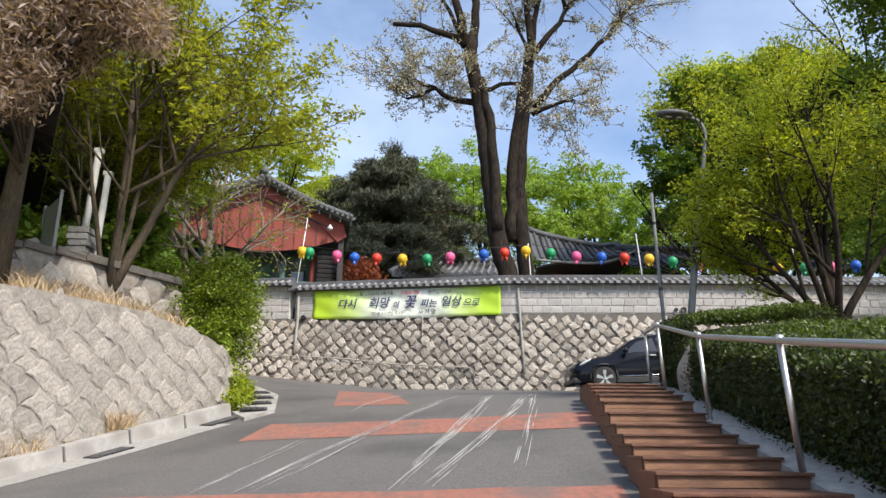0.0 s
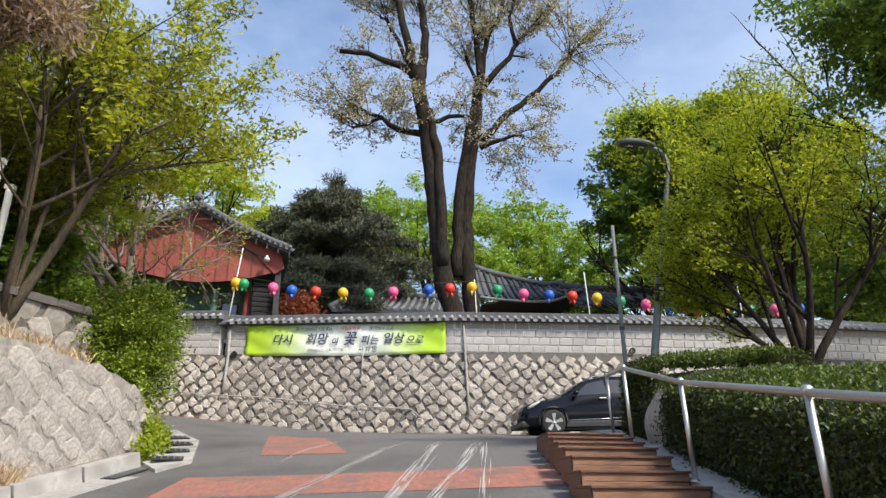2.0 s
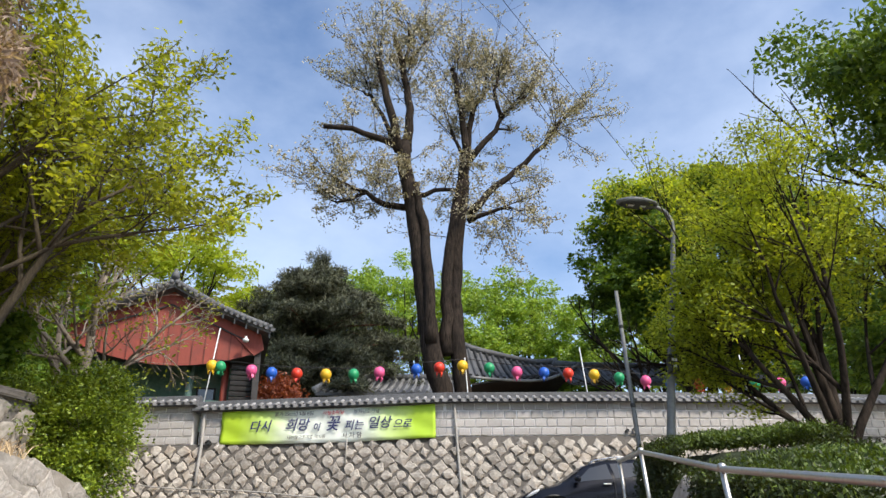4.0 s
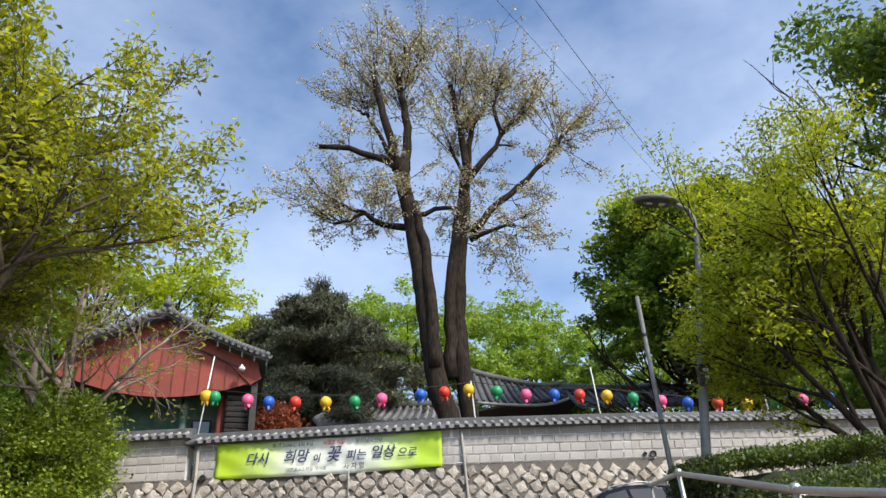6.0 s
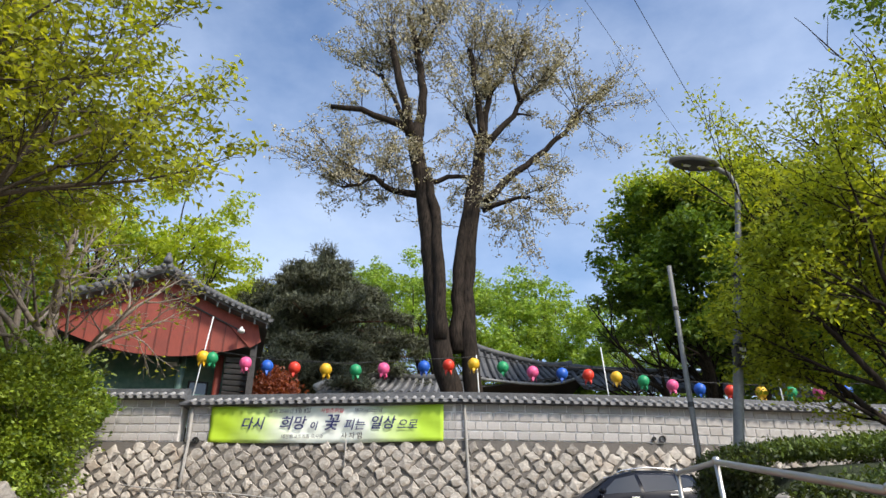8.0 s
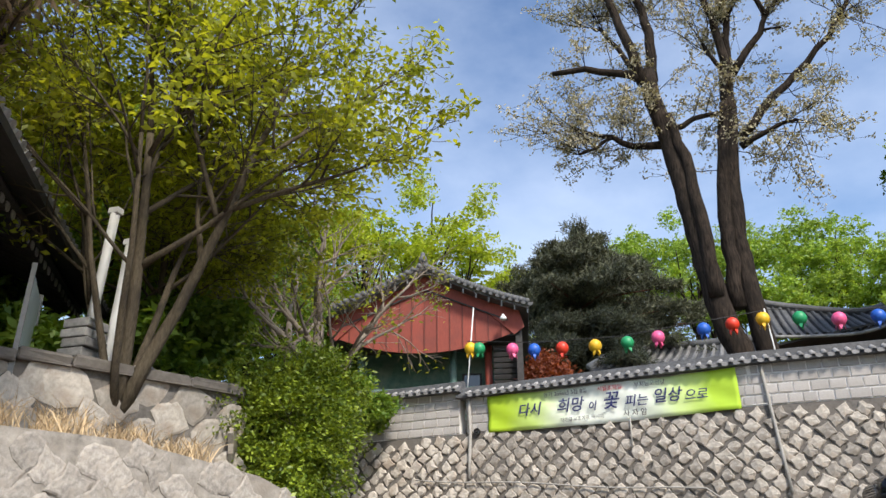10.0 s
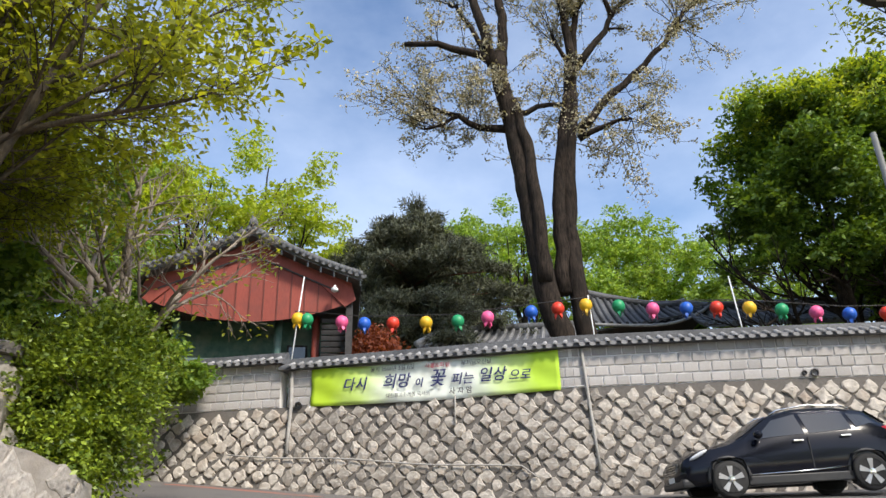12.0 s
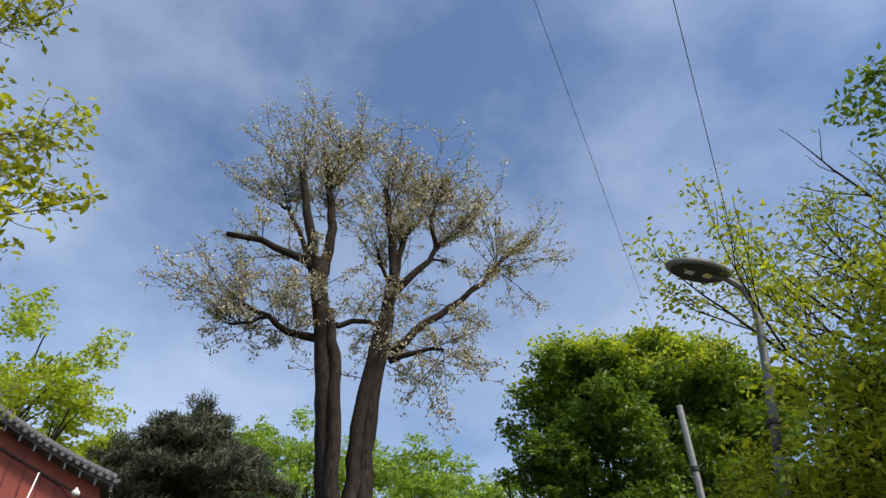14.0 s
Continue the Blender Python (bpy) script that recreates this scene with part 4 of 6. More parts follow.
ad = n_.new("ShaderNodeMath")
ad.operation = 'MULTIPLY_ADD'
ad.inputs[1].default_value = 0.12
l_.new(no.outputs["Fac"], ad.inputs[0])
l_.new(mr.outputs["Result"], ad.inputs[2])
cr = n_.new("ShaderNodeValToRGB")
e = cr.color_ramp.elements
e[0].position, e[0].color = 0.14, (0.46, 0.66, 0.03, 1)
e[1].position, e[1].color = 0.97, (0.44, 0.66, 0.04, 1)
for p_, c_ in ((0.26, (0.56, 0.74, 0.18, 1)), (0.42, (0.8, 0.84, 0.74, 1)), (0.7, (0.8, 0.84, 0.76, 1)), (0.88, (0.6, 0.77, 0.24, 1))):
    q = e.new(p_)
    q.color = c_
l_.new(ad.outputs["Value"], cr.inputs["Fac"])
l_.new(cr.outputs["Color"], n_["Principled BSDF"].inputs["Base Color"])
n_["Principled BSDF"].inputs["Roughness"].default_value = 0.7
cl = new("cloth", mesh_from(bmv, bmf, M_BANNER, True))
cl.parent = banner
sol = cl.modifiers.new("thickness", 'SOLIDIFY')
sol.thickness = 0.006
M_INK = material("navy_ink", (0.015, 0.02, 0.1), (0.02, 0.03, 0.14), 9, 0.7, 0)
M_INKR = material("red_ink", (0.5, 0.03, 0.04), (0.55, 0.04, 0.05), 9, 0.7, 0)
M_INKG = material("grey_ink", (0.06, 0.06, 0.06), (0.08, 0.08, 0.08), 9, 0.7, 0)


def writing(text, x, z, size, mat, shear=0.0, bold=0.0, y=-0.06):
    cu = bpy.data.curves.new("writing", 'FONT')
    cu.body, cu.size, cu.shear, cu.offset, cu.extrude = text, size, shear, bold, 0.002
    ob = new("writing", cu)
    bpy.context.view_layer.update()
    me = bpy.data.meshes.new_from_object(ob.evaluated_get(bpy.context.evaluated_depsgraph_get()))
    bpy.data.objects.remove(ob)
    bpy.data.curves.remove(cu)
    me.materials.clear()
    me.materials.append(mat)
    o = new("lettering", me)
    o.parent = banner
    o.matrix_basis = pose(x, y, z, 90)
    return o


writing("다시", 0.95, 0.38, 0.38, M_INK, 0.22, 0.005)
writing("희망", 2.1, 0.37, 0.42, M_INK, 0.22, 0.005)
writing("이", 3.0, 0.34, 0.26, M_INK, 0.22, 0.006)
writing("꽃", 3.4, 0.35, 0.5, M_INK, 0.22, 0.005)
writing("피는", 4.0, 0.34, 0.34, M_INK, 0.22, 0.003)
writing("일상", 4.75, 0.37, 0.4, M_INK, 0.22, 0.005)
writing("으로", 5.55, 0.34, 0.32, M_INK, 0.22, 0.003)
writing("불기 2566년 5월 8일", 1.75, 0.82, 0.15, M_INKG)
writing("사월초파일", 3.3, 0.82, 0.15, M_INKR)
writing("부처님오신날", 4.3, 0.82, 0.15, M_INKG)
writing("대한불교조계종 국사봉", 2.2, 0.09, 0.13, M_INKG)
writing("사 자 암", 3.95, 0.08, 0.19, M_INKG, 0, 0.003)
for s, z, dx, dz in ((0, 0.98, -0.45, 0.1), (0, 0.02, -0.3, -0.5), (BW, 0.98, 0.5, 0.05), (BW, 0.05, 0.6, 0.02)):
    tube_part("tie_cord", [(s, 0.0, z), (s + dx, 0.04, z + dz)], 0.008, M_WHITE, banner, sides=5)

# drain pipes, hose and holes on the wall
for x, zt, zb, r in ((-4.95, 6.45, 4.2, 0.05), (3.0, 6.5, 3.4, 0.04)):
    p, u, nrm = wall_at(x)
    pts = [p + nrm * (0.1 + max(0, Z_BRICK - z) * 0.15) + u * (Z_BRICK - z) * (0.02 if x < 0 else 0.05) + Vector((0, 0, z)) for z in (zt, Z_BRICK, (Z_BRICK + zb) / 2, zb)]
    tagged(tube_part("drain_pipe", pts, r, M_CONCRETE, None, sides=10), "pale drain pipe down the wall face", "pipe", "pipes on the wall")
p, u, nrm = wall_at(-0.35)
tagged(tube_part("drain_pipe", [p + nrm * (0.12 + (Z_BRICK - z) * 0.15) + Vector((0, 0, z)) for z in (5.5, 4.7)], 0.02, M_CONCRETE, None, sides=8), "thin pale pipe below the banner", "pipe", "pipes on the wall")
hose = []
for i in range(24):
    x = -6.6 + i * 0.36
    p, u, nrm = wall_at(x)
    z = 4.25 - 0.085 * (x + 6.6) + 0.03 * math.sin(x * 1.4) - (0.25 if i > 22 else 0)
    hose.append(p + nrm * (0.13 + (Z_BRICK - z) * 0.15) + Vector((0, 0, z)))
tagged(tube_part("hose", hose, 0.02, M_CONCRETE, None, sides=8), "pale hose strung along the stone wall", "hose")
for x in (-4.75, 8.6, 8.35):
    p, u, nrm = wall_at(x)
    ob = part("weep_pipe", lathe([(0.07, -0.1), (0.1, 0.06), (0.1, 0.1), (0.075, 0.1), (0.07, 0.0)], 14), M_DARKPLASTIC)
    ob.matrix_world = Matrix.Translation(p + Vector((0, 0, 5.62 if x > 0 else 5.52))) @ Vector((0, 0, 1)).rotation_difference(nrm).to_matrix().to_4x4() @ Matrix.Diagonal((1, 1, 1, 1) if x != 8.35 else (0.6, 0.6, 1, 1))
    tagged(ob, "black plastic weep pipe in the wall", "pipe", "weep pipes")

# ---- parked car ----
M_PAINT = bpy.data.materials.new("black_car_paint")
M_PAINT.use_nodes = True
b_ = M_PAINT.node_tree.nodes["Principled BSDF"]
b_.inputs["Base Color"].default_value = (0.006, 0.007, 0.012, 1)
b_.inputs["Roughness"].default_value = 0.16
b_.inputs["Specular IOR Level"].default_value = 0.3
M_GLASS = bpy.data.materials.new("tinted_glass")
M_GLASS.use_nodes = True
b_ = M_GLASS.node_tree.nodes["Principled BSDF"]
b_.inputs["Base Color"].default_value = (0.03, 0.034, 0.038, 1)
b_.inputs["Roughness"].default_value = 0.06
b_.inputs["Specular IOR Level"].default_value = 0.9
M_TYRE = material("tyre_rubber", (0.018, 0.018, 0.018), (0.035, 0.034, 0.033), 25, 0.85, 0.3)
M_CHROME = material("bright_metal", (0.7, 0.7, 0.7), (0.78, 0.78, 0.78), 20, 0.2, 0.0, metal=1.0)
M_HEADL = material("clear_lamp", (0.6, 0.62, 0.64), (0.75, 0.76, 0.78), 30, 0.1, 0.2)
M_TAIL = material("red_lamp", (0.4, 0.01, 0.02), (0.55, 0.02, 0.03), 30, 0.2, 0.1)
CL, CH, CW = 4.41, 1.66, 0.91


def car_sec(s):
    """Lower edge, belt, roof height and half widths along the car; s from 0 at the nose to 1 at the tail."""
    low = float(np.interp(s, [0, 0.06, 0.9, 1], [0.36, 0.24, 0.26, 0.42]))
    belt = float(np.interp(s, [0, 0.03, 0.1, 0.24, 0.32, 0.6, 0.85, 0.96, 1], [0.62, 0.78, 0.88, 0.98, 1.02, 1.08, 1.14, 1.12, 0.95]))
    top = float(np.interp(s, [0, 0.03, 0.1, 0.24, 0.3, 0.42, 0.55, 0.72, 0.86, 0.95, 1.0], [0.64, 0.8, 0.92, 1.05, 1.17, 1.5, 1.63, 1.63, 1.54, 1.25, 0.97]))
    wl_ = float(np.interp(s, [0, 0.03, 0.12, 0.3, 0.8, 0.95, 1], [0.62, 0.78, 0.88, 0.91, 0.91, 0.84, 0.7]))
    wt = float(np.interp(s, [0, 0.1, 0.26, 0.42, 0.75, 0.93, 1], [0.5, 0.66, 0.74, 0.6, 0.6, 0.6, 0.6]))
    return low, belt, max(top, belt + 0.02), wl_, wt


car = thing("parked_car", "black compact SUV parked against the stone wall", "car")
bm = bmesh.new()
ST = 36
rings = []
for i in range(ST + 1):
    s = i / ST
    low, belt, top, w, wt = car_sec(s)
    mid = low + (belt - low) * 0.5
    prof = [(-w * 0.92, low), (-w, low + 0.1), (-w * 1.0, mid), (-w * 0.96, belt), (-wt, top - 0.05), (-wt * 0.8, top), (0, top + 0.02), (wt * 0.8, top), (wt, top - 0.05), (w * 0.96, belt), (w, mid), (w, low + 0.1), (w * 0.92, low)]
    rings.append([bm.verts.new((s * CL, y, z)) for y, z in prof])
for a, b in zip(rings, rings[1:]):
    for k in range(len(a) - 1):
        bm.faces.new((a[k], a[k + 1], b[k + 1], b[k]))
    bm.faces.new((a[-1], a[0], b[0], b[-1]))
bm.faces.new(rings[0])
bm.faces.new(rings[-1][::-1])
part("body", bm, M_PAINT, car, smooth=True)


def on_side(s, t, side=-1, proud=0.008):
    """Point on the cabin side: t 0 at the belt, 1 at the roof edge."""
    low, belt, top, w, wt = car_sec(s)
    return (s * CL, side * (w * 0.96 + (wt - w * 0.96) * t + proud), belt + (top - 0.05 - belt) * t + 0.004)


def side_panel(name, corners, mat, label=""):
    for side in (-1, 1):
        n = 8
        bm = bmesh.new()
        (s0, a0), (s1, a1), (s2, a2), (s3, a3) = corners
        lo = [bm.verts.new(on_side(s0 + (s1 - s0) * i / n, a0 + (a1 - a0) * i / n, side)) for i in range(n + 1)]
        hi = [bm.verts.new(on_side(s3 + (s2 - s3) * i / n, a3 + (a2 - a3) * i / n, side)) for i in range(n + 1)]
        for i in range(n):
            bm.faces.new((lo[i], lo[i + 1], hi[i + 1], hi[i]))
        part(name, bm, mat, car, label, smooth=True)


side_panel("front_window", [(0.335, 0.1), (0.555, 0.06), (0.545, 0.86), (0.44, 0.86)], M_GLASS, "tinted window")
side_panel("rear_window", [(0.575, 0.06), (0.765, 0.06), (0.755, 0.84), (0.565, 0.86)], M_GLASS, "tinted window")
side_panel("quarter_window", [(0.785, 0.12), (0.88, 0.35), (0.84, 0.78), (0.775, 0.82)], M_GLASS, "tinted window")
bm = bmesh.new()
g = []
for i in range(5):
    s = 0.27 + 0.16 * i / 4
    low, belt, top, w, wt = car_sec(s)
    g.append([bm.verts.new((s * CL, wt * 0.92 * k / 3, top + 0.014 - 0.03 * (abs(k) / 3) ** 2)) for k in range(-3, 4)])
for a, b in zip(g, g[1:]):
    for k in range(6):
        bm.faces.new((a[k], a[k + 1], b[k + 1], b[k]))
part("windscreen", bm, M_GLASS, car, smooth=True)
bm = bmesh.new()
g = []
for i in range(4):
    s = 0.87 + 0.08 * i / 3
    low, belt, top, w, wt = car_sec(s)
    g.append([bm.verts.new((s * CL + 0.02, wt * 0.9 * k / 3, top + 0.016)) for k in range(-3, 4)])
for a, b in zip(g, g[1:]):
    for k in range(6):
        bm.faces.new((a[k], a[k + 1], b[k + 1], b[k]))
part("rear_screen", bm, M_GLASS, car, smooth=True)
for side in (-1, 1):
    tube_part("roof_rail", [(s * CL, side * 0.58, car_sec(s)[2] + z) for s, z in ((0.44, 0.0), (0.48, 0.05), (0.62, 0.055), (0.76, 0.04), (0.8, 0.0))], 0.018, M_CHROME, car, sides=8)
    tube_part("sill_trim", [(1.22, side * 0.925, 0.4), (2.2, side * 0.93, 0.42), (3.15, side * 0.925, 0.47)], 0.014, M_CHROME, car, sides=6)
    part("side_cladding", boxbm(2.2, side * 0.9, 0.3, 2.0, 0.05, 0.16, bevel=0.02), M_DARKPLASTIC, car)
    mi = bmesh.new()
    bmesh.ops.create_icosphere(mi, subdivisions=2, radius=0.11)
    for w_ in mi.verts:
        w_.co.x *= 0.8
        w_.co.z *= 0.75
    part("wing_mirror", mi, M_PAINT, car, smooth=True).matrix_basis = Matrix.Translation((1.5, side * 1.0, 1.12))
    for x, z in ((2.28, 0.98), (3.2, 1.03)):
        part("door_handle", boxbm(x, side * 0.915, z, 0.2, 0.03, 0.035, bevel=0.01), M_CHROME, car, "bright metal handle")
    hl = bmesh.new()
    bmesh.ops.create_icosphere(hl, subdivisions=2, radius=0.13)
    for w_ in hl.verts:
        w_.co = Vector((w_.co.x * 1.3 + w_.co.z * 0.9, w_.co.y * 0.45, w_.co.z * 0.4))
    ob = part("headlight", hl, M_HEADL, car, smooth=True)
    ob.matrix_basis = pose(0.36, side * 0.79, 0.82, 0, -18, side * 14)
    fl = bmesh.new()
    bmesh.ops.create_icosphere(fl, subdivisions=2, radius=0.08)
    part("fog_light", fl, M_HEADL, car, smooth=True).matrix_basis = pose(0.18, side * 0.72, 0.52) @ Matrix.Diagonal((0.9, 0.5, 0.8, 1))
    tl = bmesh.new()
    bmesh.ops.create_icosphere(tl, subdivisions=2, radius=0.18)
    for w_ in tl.verts:
        w_.co = Vector((w_.co.x * 1.1, w_.co.y * 0.4, w_.co.z * 0.5))
    part("tail_light", tl, M_TAIL, car, smooth=True).matrix_basis = pose(4.14, side * 0.77, 1.1, 0, 10, 0)
    part("door_seam", boxbm(0.562 * CL, side * 0.906, 0.72, 0.012, 0.012, 0.66), M_DARKPLASTIC, car)
gr = part("grille", boxbm(0.03, 0, 0.6, 0.06, 0.9, 0.22, bevel=0.03), M_DARKPLASTIC, car)
for k in range(4):
    part("grille_bar", boxbm(-0.005, 0, 0.53 + k * 0.045, 0.02, 0.84, 0.012), M_CHROME, gr)
part("number_plate", boxbm(0.0, 0, 0.42, 0.015, 0.4, 0.1), M_WHITE, car)
part("front_bumper", boxbm(0.13, 0, 0.32, 0.26, 1.5, 0.16, bevel=0.05), M_DARKPLASTIC, car)


M_RIM = material("silver_alloy", (0.4, 0.4, 0.41), (0.5, 0.5, 0.51), 20, 0.35, 0.0, metal=0.5)


def wheel(x, side):
    av, af = [], []
    add_tube(av, af, [(x + 0.385 * math.cos(q), side * 0.9, 0.36 + 0.385 * math.sin(q)) for q in np.linspace(-0.15, 3.3, 16)], [0.035] * 16, 8)
    ar = new("wheel_arch", mesh_from(av, af, M_DARKPLASTIC, True))
    ar.parent = car
    part("arch_recess", boxbm(x, side * 0.86, 0.42, 0.66, 0.12, 0.62, bevel=0.18), M_DARKPLASTIC, car)
    wv = part("wheel", lathe([(0.2, -0.1), (0.3, -0.11), (0.335, -0.08), (0.342, 0), (0.335, 0.08), (0.3, 0.11), (0.2, 0.1)], 28), M_TYRE, car, smooth=True)
    wv.matrix_basis = pose(x, side * 0.86, 0.342, 90 if side < 0 else -90, 0, 0)
    rim = part("rim", lathe([(0.03, 0.085), (0.06, 0.1), (0.07, 0.08), (0.2, 0.05), (0.235, 0.09), (0.245, 0.115), (0.25, 0.1), (0.25, 0.04)], 28), M_GRATE, wv, smooth=True)
    for k in range(5):
        a = k * 2 * math.pi / 5 + 0.3
        for d in (-0.12, 0.12):
            bm = prism([(0.04, -0.018, 0.1), (0.04, 0.018, 0.1), (0.24, 0.024, 0.115), (0.24, -0.024, 0.115)], (0, 0, -0.03))
            sp = part("spoke", bm, M_RIM, wv, "silver alloy spoke")
            sp.matrix_basis = Matrix.Rotation(a + d, 4, 'Z')
    hub = part("hub", lathe([(0.06, 0.08), (0.06, 0.115), (0.02, 0.12)], 14), M_CHROME, wv)


for x in (0.86, 3.5):
    for side in (-1, 1):
        wheel(x, side)
car.matrix_world = pose(4.05, 21.88, float(gz(5.0, 21)) + 0.0, 0, -1.6, 1)

# ---- temple buildings ----
def tiled_slope(root, name, e0, e1, r0, r1, ribs, mat, mat2, sag_=0.12, radius=0.07, thick=0.12):
    """A roof slope between its eave e0-e1 and ridge r0-r1, with rounded cover-tile ribs and ends at the eave."""
    e0, e1, r0, r1 = map(Vector, (e0, e1, r0, r1))
    v, f = [], []
    n, m = ribs, 6

    def at(s, t):
        p = e0.lerp(e1, s).lerp(r0.lerp(r1, s), t)
        return p - Vector((0, 0, sag_ * math.sin(math.pi * t))) + Vector((0, 0, 0.0))
    for j in range(m + 1):
        for i in range(n + 1):
            v.append(at(i / n, j / m))
    k = (m + 1) * (n + 1)
    v += [q - Vector((0, 0, thick)) for q in v[:k]]
    for j in range(m):
        for i in range(n):
            a = j * (n + 1) + i
            f.append((a, a + 1, a + n + 2, a + n + 1))
            f.append((k + a, k + a + n + 1, k + a + n + 2, k + a + 1))
    for i in range(n):
        f.append((i, k + i, k + i + 1, i + 1))
    for j in range(m):
        a, b = j * (n + 1), j * (n + 1) + n
        f.append((a, a + n + 1, k + a + n + 1, k + a))
        f.append((b, k + b, k + b + n + 1, b + n + 1))
    deck = new(name, mesh_from(v, f, mat2))
    deck.parent = root
    tv, tf = [], []
    for i in range(n + 1):
        pts = [at(i / n, j / m) + Vector((0, 0, radius * 0.35)) for j in range(m + 1)]
        add_tube(tv, tf, pts, [radius] * len(pts), 7)
    ribs_ = new("cover_tiles", mesh_from(tv, tf, mat, False))
    ribs_.parent = deck
    return deck


# pavilion with a red boarded gable
G = thing("gable_pavilion", "temple pavilion with a red boarded gable and grey tiled roof", "temple building", at=(-7.1, 28.75, 6.2), turn=10.5)
HW, AP, EV, DP = 3.62, 5.38, 3.86, 6.5


def verge(x):
    t = abs(x) / HW
    return EV + (AP - EV) * (1 - t) ** 1.05


for sgn, nm in ((-1, "roof_west"), (1, "roof_east")):
    tiled_slope(G, nm, (sgn * HW, -0.55, EV), (sgn * HW, DP, EV), (0, -0.55, AP), (0, DP, AP), 22, M_TILE_P, M_TILE, 0.1, 0.075)
    for k in range(17):
        t = (k + 0.5) / 17
        x = sgn * HW * 1.02 * t
        z = verge(x) + 0.06 - 0.1 * math.sin(math.pi * t) + 0.05
        bm = lathe([(0.085, 0), (0.09, 0.03), (0.09, 0.6), (0.05, 0.62)], 10)
        ob = part("verge_tile", bm, M_TILE, G, smooth=True)
        ob.matrix_basis = pose(x, -0.72, z, -90, 0, 0)
        bm = prism([(-0.1, 0, 0.03), (0.1, 0, 0.03), (0.07, 0, -0.07), (0, 0, -0.1), (-0.07, 0, -0.07)], (0, 0.02, 0))
        part("drip_tile", bm, M_TILE, G).matrix_basis = Matrix.Translation((x + sgn * 0.1, -0.7, z - 0.09))
        if k % 2 == 0 and k > 1:
            part("bracket", boxbm(x, -0.5, z - 0.28, 0.05, 0.05, 0.2), M_POLE, G)
    pts = [(sgn * HW * t, -0.3, verge(HW * t) - 0.1 * math.sin(math.pi * t) + 0.2) for t in np.linspace(0, 0.97, 10)]
    tube_part("hip_ridge", pts, 0.13, M_TILE, G, sides=8)
tube_part("main_ridge", [(0, -0.5, AP + 0.16), (0, DP, AP + 0.16)], 0.2, M_TILE, G, sides=10)
fin = lathe([(0.1, 0), (0.16, 0.1), (0.13, 0.22), (0.07, 0.3), (0.09, 0.36), (0.03, 0.42)], 10)
part("ridge_end_tile", fin, M_TILE, G, smooth=True).matrix_basis = Matrix.Translation((0, -0.5, AP + 0.22))


def arch(x):
    return 2.46 + 0.6 * (abs(x) / 3.0) ** 2


for k in range(14):
    x0, x1 = -3.1 + k * 6.2 / 14, -3.1 + (k + 1) * 6.2 / 14
    top = [min(verge(x) - 0.55, 9) for x in (x0, x1)]
    if min(top) <= max(arch(x0), arch(x1)) + 0.02:
        continue
    out = [(x0 + 0.008, 0, arch(x0)), (x1 - 0.008, 0, arch(x1)), (x1 - 0.008, 0, top[1]), (x0 + 0.008, 0, top[0])]
    part("board", prism(out, (0, 0.04, 0)), M_RED, G)
    part("batten", boxbm(x1, -0.02, (arch(x1) + top[1]) / 2, 0.035, 0.03, max(0.05, top[1] - arch(x1))), M_REDD, G)
for sgn in (-1, 1):
    out = [(0, 0, verge(0) - 0.08), (0, 0, verge(0) - 0.62)] + [(sgn * 3.0 * t, 0, verge(3.0 * t) - 0.62) for t in (0.25, 0.5, 0.75)] + [(sgn * 3.1, 0, 3.0), (sgn * 3.45, 0, 3.25), (sgn * 3.3, 0, verge(3.3) - 0.14)] + [(sgn * 3.0 * t, 0, verge(3.0 * t) - 0.2) for t in (0.75, 0.5, 0.25)]
    if sgn < 0:
        out = out[::-1]
    bm = prism([(x, -0.06, z) for x, y, z in out], (0, 0.05, 0))
    part("bargeboard", bm, M_RED, G)
    part("shadow_strip", prism([(0, -0.07, verge(0) - 0.6), (0, -0.07, verge(0) - 0.66), (sgn * 2.9, -0.07, verge(2.9) - 0.66), (sgn * 2.9, -0.07, verge(2.9) - 0.6)], (0, 0.02, 0)), M_BLACKWOOD, G)
part("gable_wall", boxbm(0, 2.0, 1.7, 5.2, 0.15, 3.4), M_TEAL, G, "faded green painted wall")
for x in (-2.4, 0.9, 2.15):
    part("post", lathe([(0.13, 0), (0.13, 2.9)], 14), M_RED if x > 2 else M_TEAL, G, smooth=True).matrix_basis = Matrix.Translation((x, 0.9, 0))
part("beam", boxbm(0, 0.9, 1.35, 5.0, 0.16, 0.2), M_TEAL, G)
part("window_frame", boxbm(1.5, 1.85, 1.85, 0.7, 0.06, 0.6), M_BLACKWOOD, G)
part("window_pane", boxbm(1.5, 1.81, 1.85, 0.56, 0.03, 0.46), M_GLASS, G)
for k in range(14):
    part("slat", boxbm(2.85, 0.55 + 0.0 * k, 0.1 + k * 0.2, 1.0, 0.3, 0.13, Matrix.Rotation(0.4, 3, 'X')), M_BLACKWOOD, G)
part("side_post", boxbm(3.25, 0.2, 1.6, 0.22, 0.3, 3.2), M_BLACKWOOD, G)
part("soffit", prism([(-3.3, 0.05, 3.0), (3.3, 0.05, 3.0), (3.3, 0.05, 3.1), (-3.3, 0.05, 3.1)], (0, 6, 0)), M_BLACKWOOD, G)
bell = part("lamp_bulb", lathe([(0.03, 0.16), (0.05, 0.1), (0.11, 0.04), (0.12, -0.02), (0.07, -0.07)], 14), M_WHITE, G, "white bulb under the eave", smooth=True)
bell.matrix_basis = Matrix.Translation((2.75, -0.45, 3.45))

